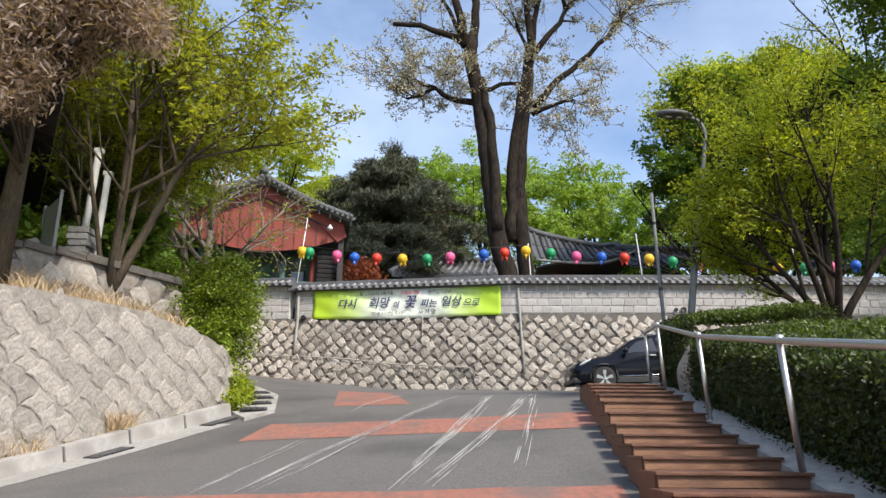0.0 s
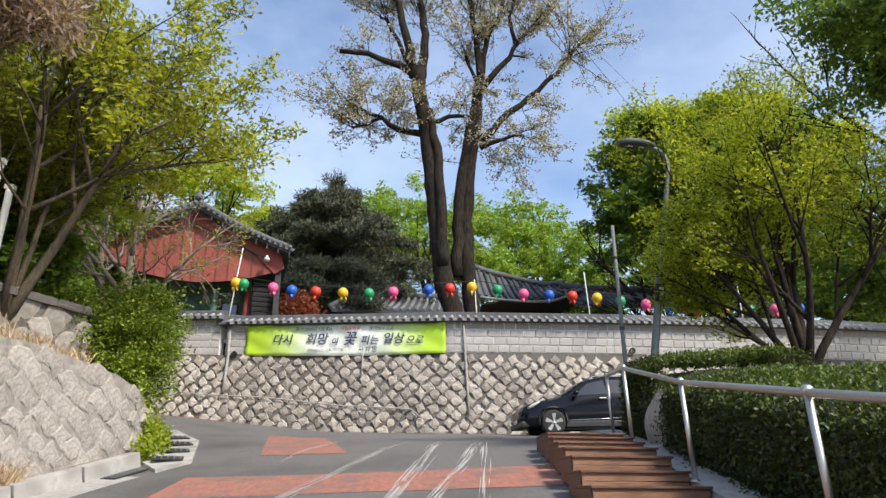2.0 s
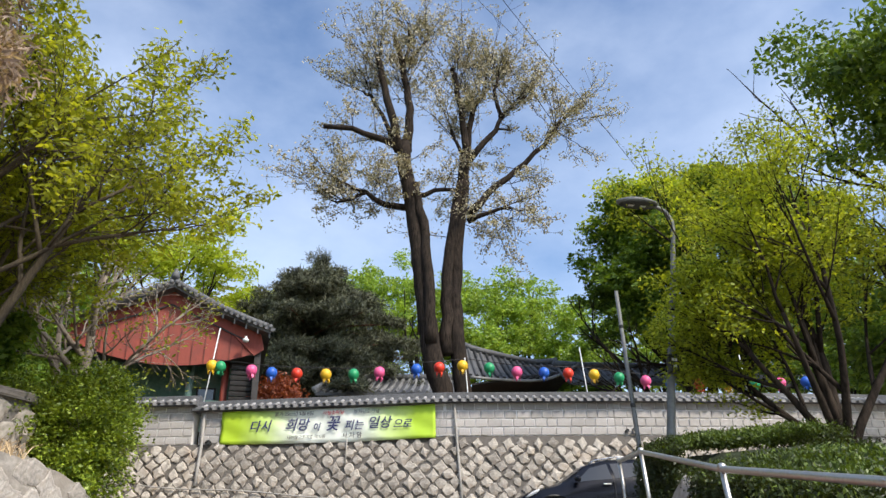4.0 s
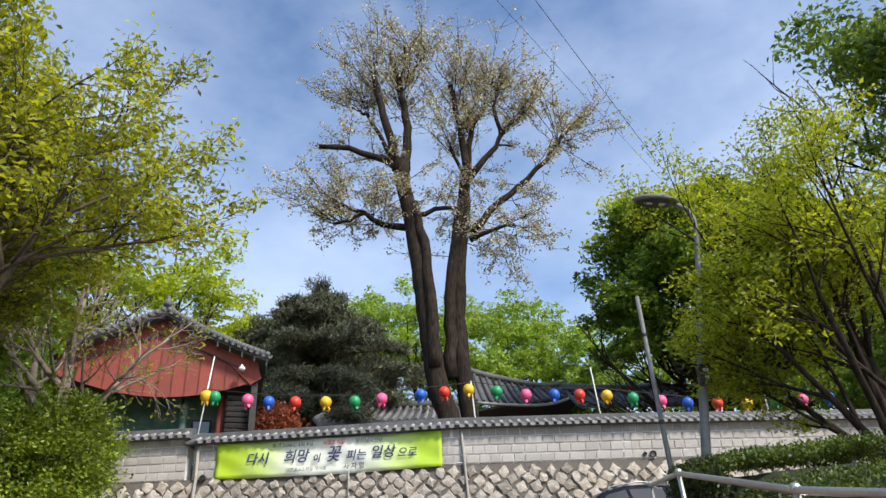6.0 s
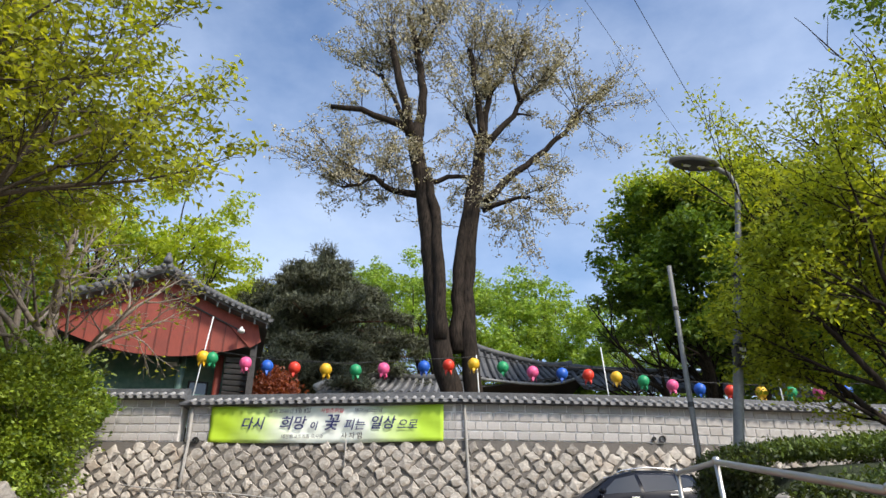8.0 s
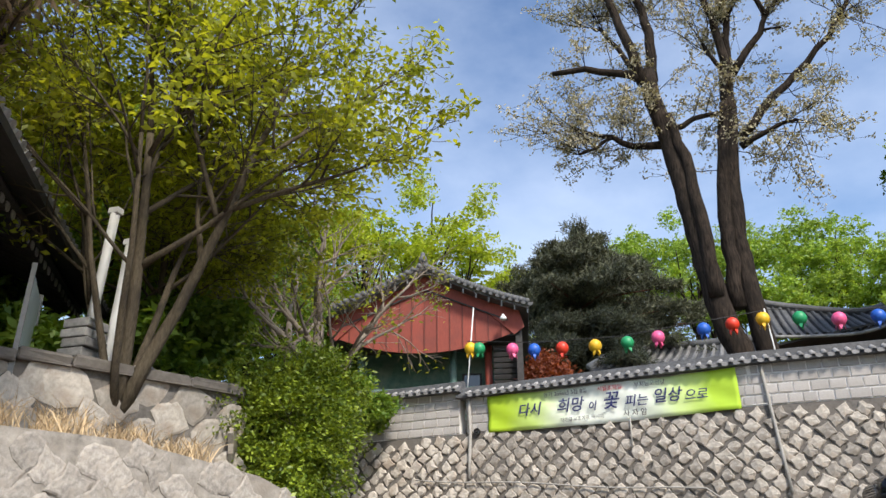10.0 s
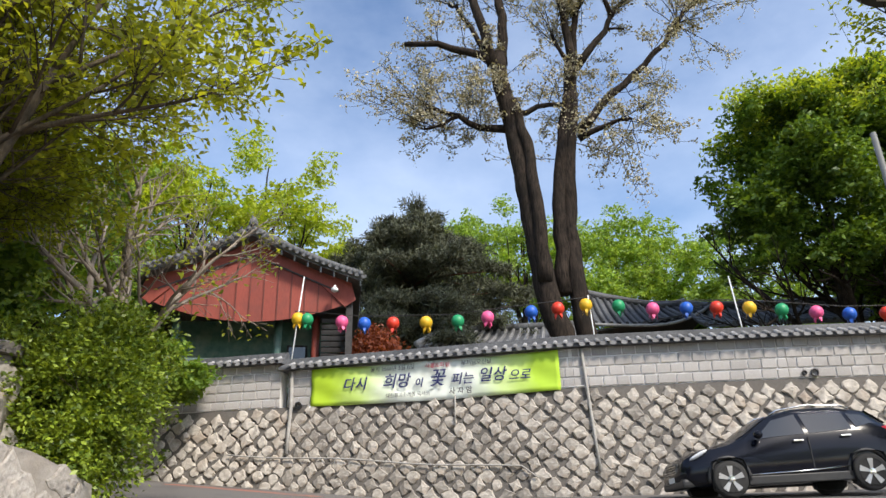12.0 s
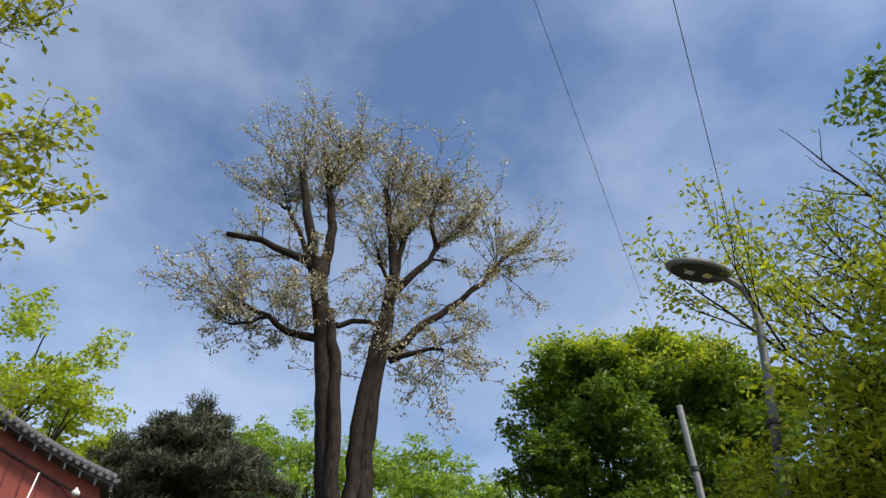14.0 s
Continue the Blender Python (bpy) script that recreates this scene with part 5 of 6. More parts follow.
# low tiled roof behind the wall
R1 = thing("tiled_roof", "low grey tiled roof just behind the wall", "roof", at=(1.4, 38.2, 7.35), turn=-2)
R1.scale = (1.27, 1.27, 1.27)
part("block_wall", boxbm(0, 0.9, 0.1, 5.0, 1.6, 3.8), M_BRICK, R1)
tiled_slope(R1, "slope", (-2.9, -0.5, 1.98), (2.9, -0.5, 1.98), (-2.2, 0.9, 2.85), (2.9, 0.9, 2.85), 19, M_TILE_P, M_TILE, 0.08, 0.07)
tiled_slope(R1, "back_slope", (2.9, 2.3, 1.98), (-2.9, 2.3, 1.98), (2.9, 0.9, 2.85), (-2.2, 0.9, 2.85), 19, M_TILE_P, M_TILE, 0.08, 0.07)
tube_part("ridge", [(-2.3, 0.9, 3.0), (-1.5, 0.9, 2.93), (1.5, 0.9, 2.93), (2.9, 0.9, 2.96)], 0.14, M_TILE, R1, sides=8)
tube_part("hip", [(-2.2, 0.9, 2.95), (-2.95, -0.5, 2.1)], 0.11, M_TILE_P, R1, sides=8)

# pavilion with upturned eaves
R2 = thing("upturned_roof", "temple roof with a curved ridge and upturned eave, tiles darkened as shade", "roof", at=(8.9, 43.0, 8.7), turn=4)
R2.scale = (1.3, 1.3, 1.3)
part("hall_wall", boxbm(0, 2.2, 0.0, 3.4, 3.0, 4.2), M_RED, R2)
# slope in dark tile instead of grey: its shadow is put into the colour
for a_, b_ in zip(np.linspace(-2.4, 2.4, 9), np.linspace(-2.4, 2.4, 9)[1:]):
    ez = lambda x: 2.3 + 0.75 * (max(0, x) / 2.4) ** 2.2 + 0.1 * (min(0, x) / 2.4) ** 2
    rz = lambda x: 4.35 - 0.95 * ((x + 2.4) / 4.8) ** 0.75 + 0.35 * max(0, (x - 0.8) / 1.6) ** 2
    tiled_slope(R2, "slope", (a_, -0.9, ez(a_)), (b_, -0.9, ez(b_)), (a_ * 0.95, 1.3, rz(a_)), (b_ * 0.95, 1.3, rz(b_)), 2, M_TILE, M_TILE, 0.1, 0.075)
tube_part("ridge", [(x * 0.95, 1.3, rz(x) + 0.12) for x in np.linspace(-2.4, 2.4, 12)], 0.15, M_TILE, R2, sides=8)
tube_part("eave_edge", [(x, -0.92, ez(x) - 0.06) for x in np.linspace(-2.4, 2.5, 14)], 0.06, M_TILE_P, R2, sides=8)
part("eave_underside", prism([(-2.3, -0.8, 2.1), (2.35, -0.8, 2.85), (2.0, 1.5, 2.3), (-2.0, 1.5, 2.0)], (0, 0, -0.08)), M_BLACKWOOD, R2)

# long dark roof under the big tree
R3 = thing("long_roof", "long dark tiled roof in deep shade under a tree", "roof", at=(17.2, 40.0, 8.2), turn=0)
R3.scale = (1.2, 1.2, 1.2)
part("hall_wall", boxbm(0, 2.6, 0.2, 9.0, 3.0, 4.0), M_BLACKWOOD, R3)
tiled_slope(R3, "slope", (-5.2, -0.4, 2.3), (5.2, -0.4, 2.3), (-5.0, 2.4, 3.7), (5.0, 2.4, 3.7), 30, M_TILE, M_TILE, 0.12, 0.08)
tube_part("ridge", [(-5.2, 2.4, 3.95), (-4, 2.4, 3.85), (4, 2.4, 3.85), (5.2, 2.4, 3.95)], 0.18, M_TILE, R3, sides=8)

# hall on the bank, seen by its eave
EA, EB = Vector((-5.6, 9.4, 6.0)), Vector((-9.3, 15.6, 6.0))
ED = (EB - EA).normalized()
EN = Vector((-ED.y, ED.x, 0))
EN = EN if EN.x < 0 else -EN
H = thing("bank_hall", "temple hall on the bank with deep rafters under its eave", "temple building")
L_ = (EB - EA).length + 1.0
A0 = EA - ED * 1.0
for k in range(34):
    p = A0 + ED * (k + 0.5) * L_ / 34
    tube_part("rafter", [p, p + EN * 1.9 + Vector((0, 0, 0.75))], 0.075, M_BLACKWOOD, H, sides=8)
    part("rafter_end", lathe([(0.078, 0), (0.078, 0.012), (0.05, 0.016)], 10), M_TILE_P, H).matrix_basis = Matrix.Translation(p) @ Vector((0, 0, 1)).rotation_difference(-EN).to_matrix().to_4x4()
tube_part("eave_board", [A0 + Vector((0, 0, 0.1)), A0 + ED * L_ + Vector((0, 0, 0.1))], 0.06, M_BLACKWOOD, H, sides=6)
tiled_slope(H, "roof", A0 - EN * 0.45 + Vector((0, 0, 0.12)), A0 + ED * L_ - EN * 0.45 + Vector((0, 0, 0.12)), A0 + EN * 3.2 + Vector((0, 0, 2.0)), A0 + ED * L_ + EN * 3.2 + Vector((0, 0, 2.0)), 40, M_TILE_P, M_BLACKWOOD, 0.1, 0.075)
wa = A0 + EN * 1.9
bm = prism([tuple(wa + Vector((0, 0, -2.6))), tuple(wa + ED * L_ + Vector((0, 0, -2.6))), tuple(wa + ED * L_ + Vector((0, 0, 0.7))), tuple(wa + Vector((0, 0, 0.7)))], EN * 2.5)
part("hall_wall", bm, M_STRAW, H, "ochre plastered wall")

# a screen of frosted panels beside the hall
fs = thing("frosted_screen", "pale translucent panel screen standing on the bank", "screen", at=(-6.4, 11.9, 3.6), turn=-50)
M_FROST = material("frosted_panel", (0.5, 0.58, 0.58), (0.6, 0.67, 0.66), 5, 0.35, 0.02)
part("panel", boxbm(0, 0, 0.75, 1.1, 0.02, 1.1), M_FROST, fs)
for x in (-0.55, 0.55):
    part("frame_post", boxbm(x, 0, 0.7, 0.04, 0.05, 1.4), M_POLE, fs)

# ---- trees and shrubs ----
def crown(name, tree, parent, mat, per, spread, size, seed, droop=0.25, aspect=0.45, flat=0.0, label="", keep=1.0):
    r = np.random.default_rng(seed)
    tips = np.array(tree.tips)
    if keep < 1:
        tips = tips[r.uniform(0, 1, len(tips)) < keep]
    return leaf_mesh(name, grow_leaves(tips, per, spread, size, r, droop, aspect, flat), mat, parent, label)


def clumps(r, centre, radii, n, inner=0.35, lump=0.25):
    """Points in the outer shell of a lumpy ellipsoid."""
    d = r.normal(0, 1, (n, 3))
    d /= np.linalg.norm(d, axis=1, keepdims=True)
    k = np.array([1 + lump * 1.6 * noise.noise((a * 2.1, b * 2.1, c * 2.1 + centre[0])) for a, b, c in d])
    rad = r.uniform(inner ** 2, 1, n) ** 0.5
    return np.array(centre) + d * np.array(radii) * (rad * k)[:, None]


# young-leaved tree on the bank
T = Tree(11)
t1 = thing("bank_tree", "leaning many-stemmed tree in young yellow-green leaf", "tree")
B = Vector((-5.6, 12.6, 3.4))
for d, ln, r in (((0.12, -0.15, 1), 3.6, 0.1), ((0.34, 0.1, 1), 3.7, 0.1), ((0.0, 0.3, 1), 3.6, 0.065), ((-0.45, 0.2, 0.9), 3.2, 0.06), ((0.3, -0.4, 1), 3.4, 0.055), ((-0.15, -0.3, 1), 3.4, 0.055)):
    T.grow(B, d, ln, r, 4, bend=0.2, lift=0.05, kids=4, angle=0.75, keep=0.66, first=0.5)
T.wood("trunk", M_BARK, t1)
crown("crown", T, t1, L_YELLOW, 7, (0.1, 0.1, 0.05), 0.11, 1, flat=0.5, keep=0.42)

# pale-barked tree further up
T = Tree(23)
t2 = thing("pale_tree", "pale-barked tree with bare twigs and few new leaves", "tree")
B = Vector((-5.7, 17.2, 3.9))
for d, ln, r in (((0.12, 0, 1), 2.5, 0.17), ((-0.25, 0.1, 1), 2.4, 0.12), ((0.5, 0.1, 0.85), 2.2, 0.1)):
    T.grow(B, d, ln, r, 4, bend=0.3, lift=0.03, kids=3, angle=0.75, keep=0.68, first=0.45)
T.wood("trunk", M_BARK_P, t2)
crown("crown", T, t2, L_YELLOW, 1, (0.16, 0.16, 0.1), 0.1, 2, flat=0.3, keep=0.4)

# second young tree deeper on the bank
T = Tree(19)
t1b = thing("bank_tree", "slender forked tree in young yellow-green leaf", "tree")
B = Vector((-7.7, 15.2, 3.9))
for d, ln, r in (((0.25, -0.1, 1), 3.2, 0.08), ((-0.3, 0, 1), 3.0, 0.075), ((0.05, -0.45, 1), 2.9, 0.06), ((-0.1, 0.3, 1), 2.9, 0.06)):
    T.grow(B, d, ln, r, 4, bend=0.25, lift=0.05, kids=4, angle=0.8, keep=0.66, first=0.4)
T.wood("trunk", M_BARK, t1b)
crown("crown", T, t1b, L_YELLOW, 6, (0.11, 0.11, 0.05), 0.12, 31, flat=0.5, keep=0.42)

# small garden tree rising from the hedge
T = Tree(37)
t3 = thing("garden_tree", "small spreading tree in fresh leaf behind the hedge", "tree")
B = Vector((6.5, 11.5, 2.75))
for d, ln, r in (((-0.85, 0.05, 0.85), 1.8, 0.07), ((-0.12, 0.05, 1), 2.1, 0.085), ((0.1, 0.1, 1), 3.4, 0.09), ((0.5, -0.2, 0.9), 2.6, 0.075), ((-0.75, 0.5, 0.75), 1.8, 0.065), ((-0.1, -0.4, 1), 2.5, 0.07), ((-0.55, -0.2, 0.9), 2.1, 0.065)):
    T.grow(B, d, ln, r, 4, bend=0.22, lift=0.04, kids=3, angle=0.62, keep=0.62, first=0.3)
T.limb([B - Vector((0, 0, 0.95)), B - Vector((0.03, 0, 0.45)), B + Vector((0, 0, 0.2))], 0.19, 0.14, 10)
T.wood("trunk", M_BARK_D, t3)
crown("crown", T, t3, L_GARDEN, 14, (0.14, 0.14, 0.06), 0.07, 3, flat=0.45, keep=0.42)

# bush over the wall end
r = np.random.default_rng(4)
t4 = thing("wall_bush", "bright green bush hanging over the stone wall end", "bush")
T = Tree(4)
for k in range(7):
    T.grow((-5.1 + 0.1 * k, 14.9, 2.5), (T.rng.uniform(-0.5, 0.7), T.rng.uniform(-0.7, 0.2), 0.9), 1.1, 0.03, 2, kids=3)
T.wood("stem", M_BARK, t4)
pts = np.concatenate([clumps(r, c, q, n, 0.45, 0.8) for c, q, n in (((-4.75, 14.5, 3.85), (0.95, 0.75, 0.85), 420), ((-3.9, 14.4, 3.45), (0.55, 0.55, 0.8), 260), ((-5.4, 14.3, 3.45), (0.6, 0.5, 0.6), 220), ((-4.2, 14.1, 2.85), (0.65, 0.45, 0.5), 190), ((-4.15, 14.7, 4.3), (0.55, 0.5, 0.4), 150))])
leaf_mesh("foliage", grow_leaves(pts, 34, (0.085, 0.085, 0.055), 0.065, r, 0.1, 0.5, flat=0.35, out=(-4.6, 14.7, 3.3)), L_BUSH, t4)
t4b = thing("weed_clump", "low bright weeds at the wall foot", "plant")
pts = np.concatenate([clumps(r, (-3.55, 13.95, 1.95), (0.28, 0.25, 0.3), 160), clumps(r, (-3.3, 13.0, 1.75), (0.16, 0.15, 0.15), 60)])
leaf_mesh("foliage", grow_leaves(pts, 10, (0.06, 0.06, 0.05), 0.08, r, 0.1, 0.45), L_LIME, t4b)

# dense shade tree inside the wall
t5 = thing("shade_tree", "large dense green tree behind the temple wall", "tree")
T = Tree(51)
B = Vector((17.5, 37.5, 6.4))
for d, ln, r_ in (((-0.35, 0, 1), 6, 0.4), ((0.1, 0.1, 1), 6.5, 0.42), ((0.5, 0, 0.9), 6, 0.35), ((-0.7, -0.1, 0.7), 6, 0.26)):
    T.grow(B, d, ln, r_, 3, bend=0.25, lift=0.05, kids=4, angle=0.7, keep=0.62, first=0.35)
T.wood("trunk", M_BARK_D, t5)
r = np.random.default_rng(6)
subs = clumps(r, (18.8, 37.0, 16.6), (7.2, 4.6, 5.9), 210, 0.55, 0.16)
pts = np.concatenate([clumps(r, c, (1.25, 1.15, 0.85), 30, 0.3, 0.4) for c in subs])
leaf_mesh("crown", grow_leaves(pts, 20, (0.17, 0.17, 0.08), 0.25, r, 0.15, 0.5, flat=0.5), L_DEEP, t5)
# sunlit top of the crown, painted as lime leaves over the deep green
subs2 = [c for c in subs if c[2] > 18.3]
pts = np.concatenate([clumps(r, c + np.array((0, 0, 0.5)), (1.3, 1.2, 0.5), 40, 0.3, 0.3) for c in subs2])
leaf_mesh("lit_top_leaves", grow_leaves(pts, 10, (0.22, 0.22, 0.14), 0.22, r, -0.1, 0.5, flat=0.3), L_LIME, t5, "lime-green top leaves with sunlight put into their colour")

# tall twin-trunked tree
t6 = thing("twin_tree", "tall twin-trunked tree with pollarded limbs and sparse new leaves", "tree")
T = Tree(77)


def limb(r0, r1, *pts):
    """A crooked limb through a few turning points."""
    P = [Vector((x, 28.7 + y, z)) for x, y, z in pts]
    fine = []
    for a, b in zip(P, P[1:]):
        n = max(2, int((b - a).length / 0.55))
        for i in range(n):
            q = a.lerp(b, i / n)
            fine.append(q + Vector([T.rng.uniform(-1, 1) for _ in range(3)]) * (0.06 if r0 < 0.3 else 0.03))
    fine.append(P[-1])
    T.limb(fine, r0, r1, 12)
    return fine


MID = Vector((3.7, 28.7, 18.2))


def shoots(fine, n, length, start=0.3, up=0.5):
    """Long slender regrowth fanning outwards from a pollarded limb, leafy along its outer half."""
    for _ in range(n):
        q = fine[min(len(fine) - 1, int(len(fine) * T.rng.uniform(start, 1.0)))]
        out = (q - MID).normalized()
        d = (out * 0.5 + Vector((T.rng.uniform(-1, 1), T.rng.uniform(-1, 1), T.rng.uniform(-0.6, 0.8) + up)) * 0.8).normalized()
        ln = 1.1 * length * T.rng.uniform(0.45, 1.5)
        p, pts = q.copy(), [q.copy()]
        for k in range(6):
            d = (d + Vector((T.rng.uniform(-1, 1), T.rng.uniform(-1, 1), T.rng.uniform(-0.8, 0.9))) * 0.2).normalized()
            p = p + d * ln / 6
            pts.append(p.copy())
        T.limb(pts, 0.018, 0.007, 4)
        T.tips += [tuple(w) for w in pts[4:]]
        for k in range(2, 7):
            for _2 in range(2):
                e = (d + Vector((T.rng.uniform(-1, 1), T.rng.uniform(-1, 1), T.rng.uniform(-0.7, 0.9))) * 1.1).normalized()
                m = pts[k] + e * ln * T.rng.uniform(0.08, 0.17)
                t = m + (e + Vector((0, 0, 0.25))) * ln * T.rng.uniform(0.08, 0.16)
                T.limb([pts[k], m, t], 0.009, 0.005, 3)
                T.tips += [tuple(t)] + ([tuple(m)] if T.rng.random() < 0.5 else [])


# west trunk
a = limb(0.43, 0.292, (3.1, 0, 5.9), (2.95, 0, 7.9), (2.6, 0, 9.0), (2.4, 0, 10.7), (2.2, 0, 12.5), (1.95, 0, 14.7), (1.7, 0, 16.2), (1.5, 0, 17.4), (1.45, 0, 18.5))
shoots(a, 14, 1.5, 0.72)
limb(0.258, 0.172, (2.5, -0.25, 9.5), (2.45, -0.3, 12.4), (2.25, -0.25, 14.6), (1.9, -0.2, 16.4))
a = limb(0.215, 0.129, (1.3, -0.1, 18.0), (0.85, -0.2, 20.1), (0.45, -0.3, 21.7), (0.3, -0.3, 22.6))
shoots(a, 16, 2.3, 0.45)
a = limb(0.224, 0.129, (1.55, 0.2, 18.2), (1.75, 0.3, 20.4), (1.4, 0.3, 22.8), (1.05, 0.3, 24.3))
shoots(a, 24, 2.2, 0.4)
a = limb(0.103, 0.0602, (1.4, 0.3, 23.0), (1.75, 0.3, 24.1), (1.65, 0.3, 25.3))
shoots(a, 10, 1.3, 0.5)
a = limb(0.0946, 0.043, (1.4, 0.3, 23.0), (2.0, 0.4, 23.6), (2.6, 0.5, 24.6))
shoots(a, 9, 1.6, 0.5)
a = limb(0.172, 0.0946, (1.3, -0.1, 18.1), (0.3, -0.2, 18.6), (-0.7, -0.3, 18.85), (-1.95, -0.3, 18.95))
shoots(a[:-2], 8, 1.5, 0.3)
a = limb(0.112, 0.0602, (1.0, 0.3, 18.9), (0.5, 0.6, 20.2), (0.0, 0.7, 21.4), (-0.3, 0.7, 21.5))
shoots(a, 13, 1.9, 0.4)
a = limb(0.163, 0.0688, (1.7, 0.2, 15.4), (0.7, 0.4, 15.7), (-0.1, 0.5, 16.3), (-1.1, 0.5, 16.75))
shoots(a, 24, 1.8, 0.3)
a = limb(0.0774, 0.043, (-0.1, 0.5, 16.3), (-0.6, 0.3, 15.85), (-1.3, 0.2, 15.6))
shoots(a, 16, 1.9, 0.4)
a = limb(0.12, 0.0774, (2.0, 0.1, 16.0), (2.8, 0.3, 16.35), (3.7, 0.3, 16.45))
shoots(a, 5, 1.3)
# east trunk
a = limb(0.361, 0.232, (3.8, 0.3, 5.9), (3.75, 0.3, 7.9), (3.6, 0.3, 9.6), (3.5, 0.3, 11.6), (3.65, 0.3, 13.4), (3.8, 0.3, 14.9), (4.0, 0.3, 16.5), (4.15, 0.3, 18.3))
shoots(a, 14, 1.5, 0.68)
limb(0.258, 0.189, (3.1, 0.15, 9.2), (3.2, 0.1, 10.7), (3.25, 0.1, 13.0), (3.6, 0.2, 14.9), (3.9, 0.25, 16.8))
a = limb(0.172, 0.112, (4.15, 0.2, 18.0), (4.0, -0.1, 20.4), (3.6, -0.2, 22.4))
shoots(a, 20, 2.2, 0.4)
a = limb(0.172, 0.086, (4.2, 0.4, 18.4), (4.6, 0.6, 20.8), (5.3, 0.7, 22.0))
shoots(a, 28, 2.6, 0.45)
a = limb(0.163, 0.0602, (4.3, 0.2, 17.9), (5.4, -0.1, 19.2), (5.9, -0.2, 20.1), (6.8, -0.3, 21.0))
shoots(a, 18, 2.0, 0.5)
a = limb(0.103, 0.0516, (5.7, -0.2, 19.8), (5.4, -0.4, 21.1), (5.6, -0.4, 21.9))
shoots(a, 12, 1.9, 0.5)
limb(0.0516, 0.0344, (5.6, -0.1, 19.3), (6.1, -0.3, 19.15))
a = limb(0.172, 0.0774, (4.2, 0.3, 15.4), (5.1, 0.3, 16.3), (6.3, 0.2, 17.45), (7.6, 0.2, 18.75), (8.5, 0.2, 20.15))
shoots(a, 14, 1.6, 0.3, 0.1)
shoots(a[-2:], 20, 2.3, 0.0)
a = limb(0.129, 0.0516, (4.1, 0.1, 14.9), (5.0, -0.3, 15.2), (5.9, -0.4, 15.3))
shoots(a, 18, 1.9, 0.4, 0.0)
a = limb(0.086, 0.043, (4.0, 0.2, 18.2), (3.6, 0.0, 19.0), (3.35, -0.1, 19.7))
shoots(a, 12, 1.7)
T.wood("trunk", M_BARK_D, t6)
crown("crown", T, t6, L_PALE, 8, (0.09, 0.09, 0.07), 0.122, 8, droop=0.25, aspect=0.5)

# dull old pine
t7 = thing("pine_tree", "broad dull green pine with a reddish trunk", "tree")
T = Tree(88)
T.limb([Vector(p) for p in ((-3.3, 42, 6.8), (-3.4, 42, 11.3), (-3.45, 42, 15.2), (-3.0, 42, 18.0))], 0.36, 0.07, 10)
r = np.random.default_rng(9)
pads = []
for k in range(74):
    h = (k + r.uniform(0, 1)) / 74
    z = 10.6 + 7.4 * h
    reach = ((1 - h) ** 0.7 * 7.8 + 0.5) * r.uniform(0.55, 1.2)
    a = r.uniform(0, 6.283)
    ox = -3.3 + 0.5 * h
    dx, dy = math.cos(a) * reach, math.sin(a) * reach * 0.7
    if dx > 0:
        dx *= 1.25
    lift = r.uniform(0.0, 0.5)
    bough = [Vector((ox + dx * t, 42 + dy * t, z - 0.5 + lift * t - 0.7 * (1 - h) * t * t)) for t in (0, 0.35, 0.7, 1.0)]
    T.limb(bough, 0.09, 0.02, 5)
    for t in np.linspace(0.25, 1.05, 4 + int(reach * 1.3)):
        j = 0.35 + 0.3 * (1 - t)
        pads.append((ox + dx * t + r.normal(0, j), 42 + dy * t + r.normal(0, j), z - 0.4 + lift * t - 0.7 * (1 - h) * t * t + r.normal(0, 0.1)))
for k in range(6):
    pads.append((-2.8 + r.normal(0, 0.12), 42, 17.6 + 0.25 * k))
T.wood("trunk", M_BARK_R, t7)
pts = np.concatenate([clumps(r, c, (0.62, 0.6, 0.16), 13, 0.2, 0.5) for c in pads])
leaf_mesh("needles", grow_leaves(pts, 24, (0.12, 0.12, 0.06), 0.34, r, -0.35, 0.13), L_PINE, t7)

# brown-leaved conifer near the hall
t8 = thing("brown_conifer", "conifer with drooping dry brown foliage", "tree")
T = Tree(93)
T.limb([Vector((-6.1, 10.2, 3.2)), Vector((-5.95, 10.1, 6)), Vector((-5.6, 9.8, 10))], 0.17, 0.05, 9)
r = np.random.default_rng(10)
pads = np.concatenate([clumps(r, (-4.55, 8.7, 6.9), (1.25, 0.7, 0.85), 34, 0.2, 0.3), clumps(r, (-5.3, 8.6, 5.9), (0.9, 0.6, 0.7), 24, 0.1, 0.3), clumps(r, (-5.6, 9.4, 7.6), (1.0, 0.7, 1.0), 22, 0.3, 0.3)])
for c in pads:
    T.limb([Vector((-5.9, 10.05, c[2] - 0.4)), Vector(c)], 0.03, 0.01, 5)
T.wood("trunk", M_BARK, t8)
pts = np.concatenate([clumps(r, c, (0.42, 0.38, 0.3), 60, 0.2, 0.3) for c in pads])
leaf_mesh("foliage", grow_leaves(pts, 7, (0.07, 0.07, 0.1), 0.14, r, 0.5, 0.2), L_BROWN, t8)

# dark crown beyond the garden tree
t9 = thing("dark_tree", "dark green tree at the edge of the garden", "tree")
T = Tree(97)
T.grow((9.2, 11.5, 2.3), (-0.05, 0, 1), 4.5, 0.14, 3, kids=3)
T.wood("trunk", M_BARK_D, t9)
r = np.random.default_rng(12)
pts = np.concatenate([clumps(r, c, (0.6, 0.6, 0.4), 60) for c in clumps(r, (8.9, 11.4, 9.0), (1.9, 1.6, 1.4), 30, 0.4)])
leaf_mesh("crown", grow_leaves(pts, 8, (0.1, 0.1, 0.08), 0.13, r, 0.2, 0.45), L_DEEP, t9)

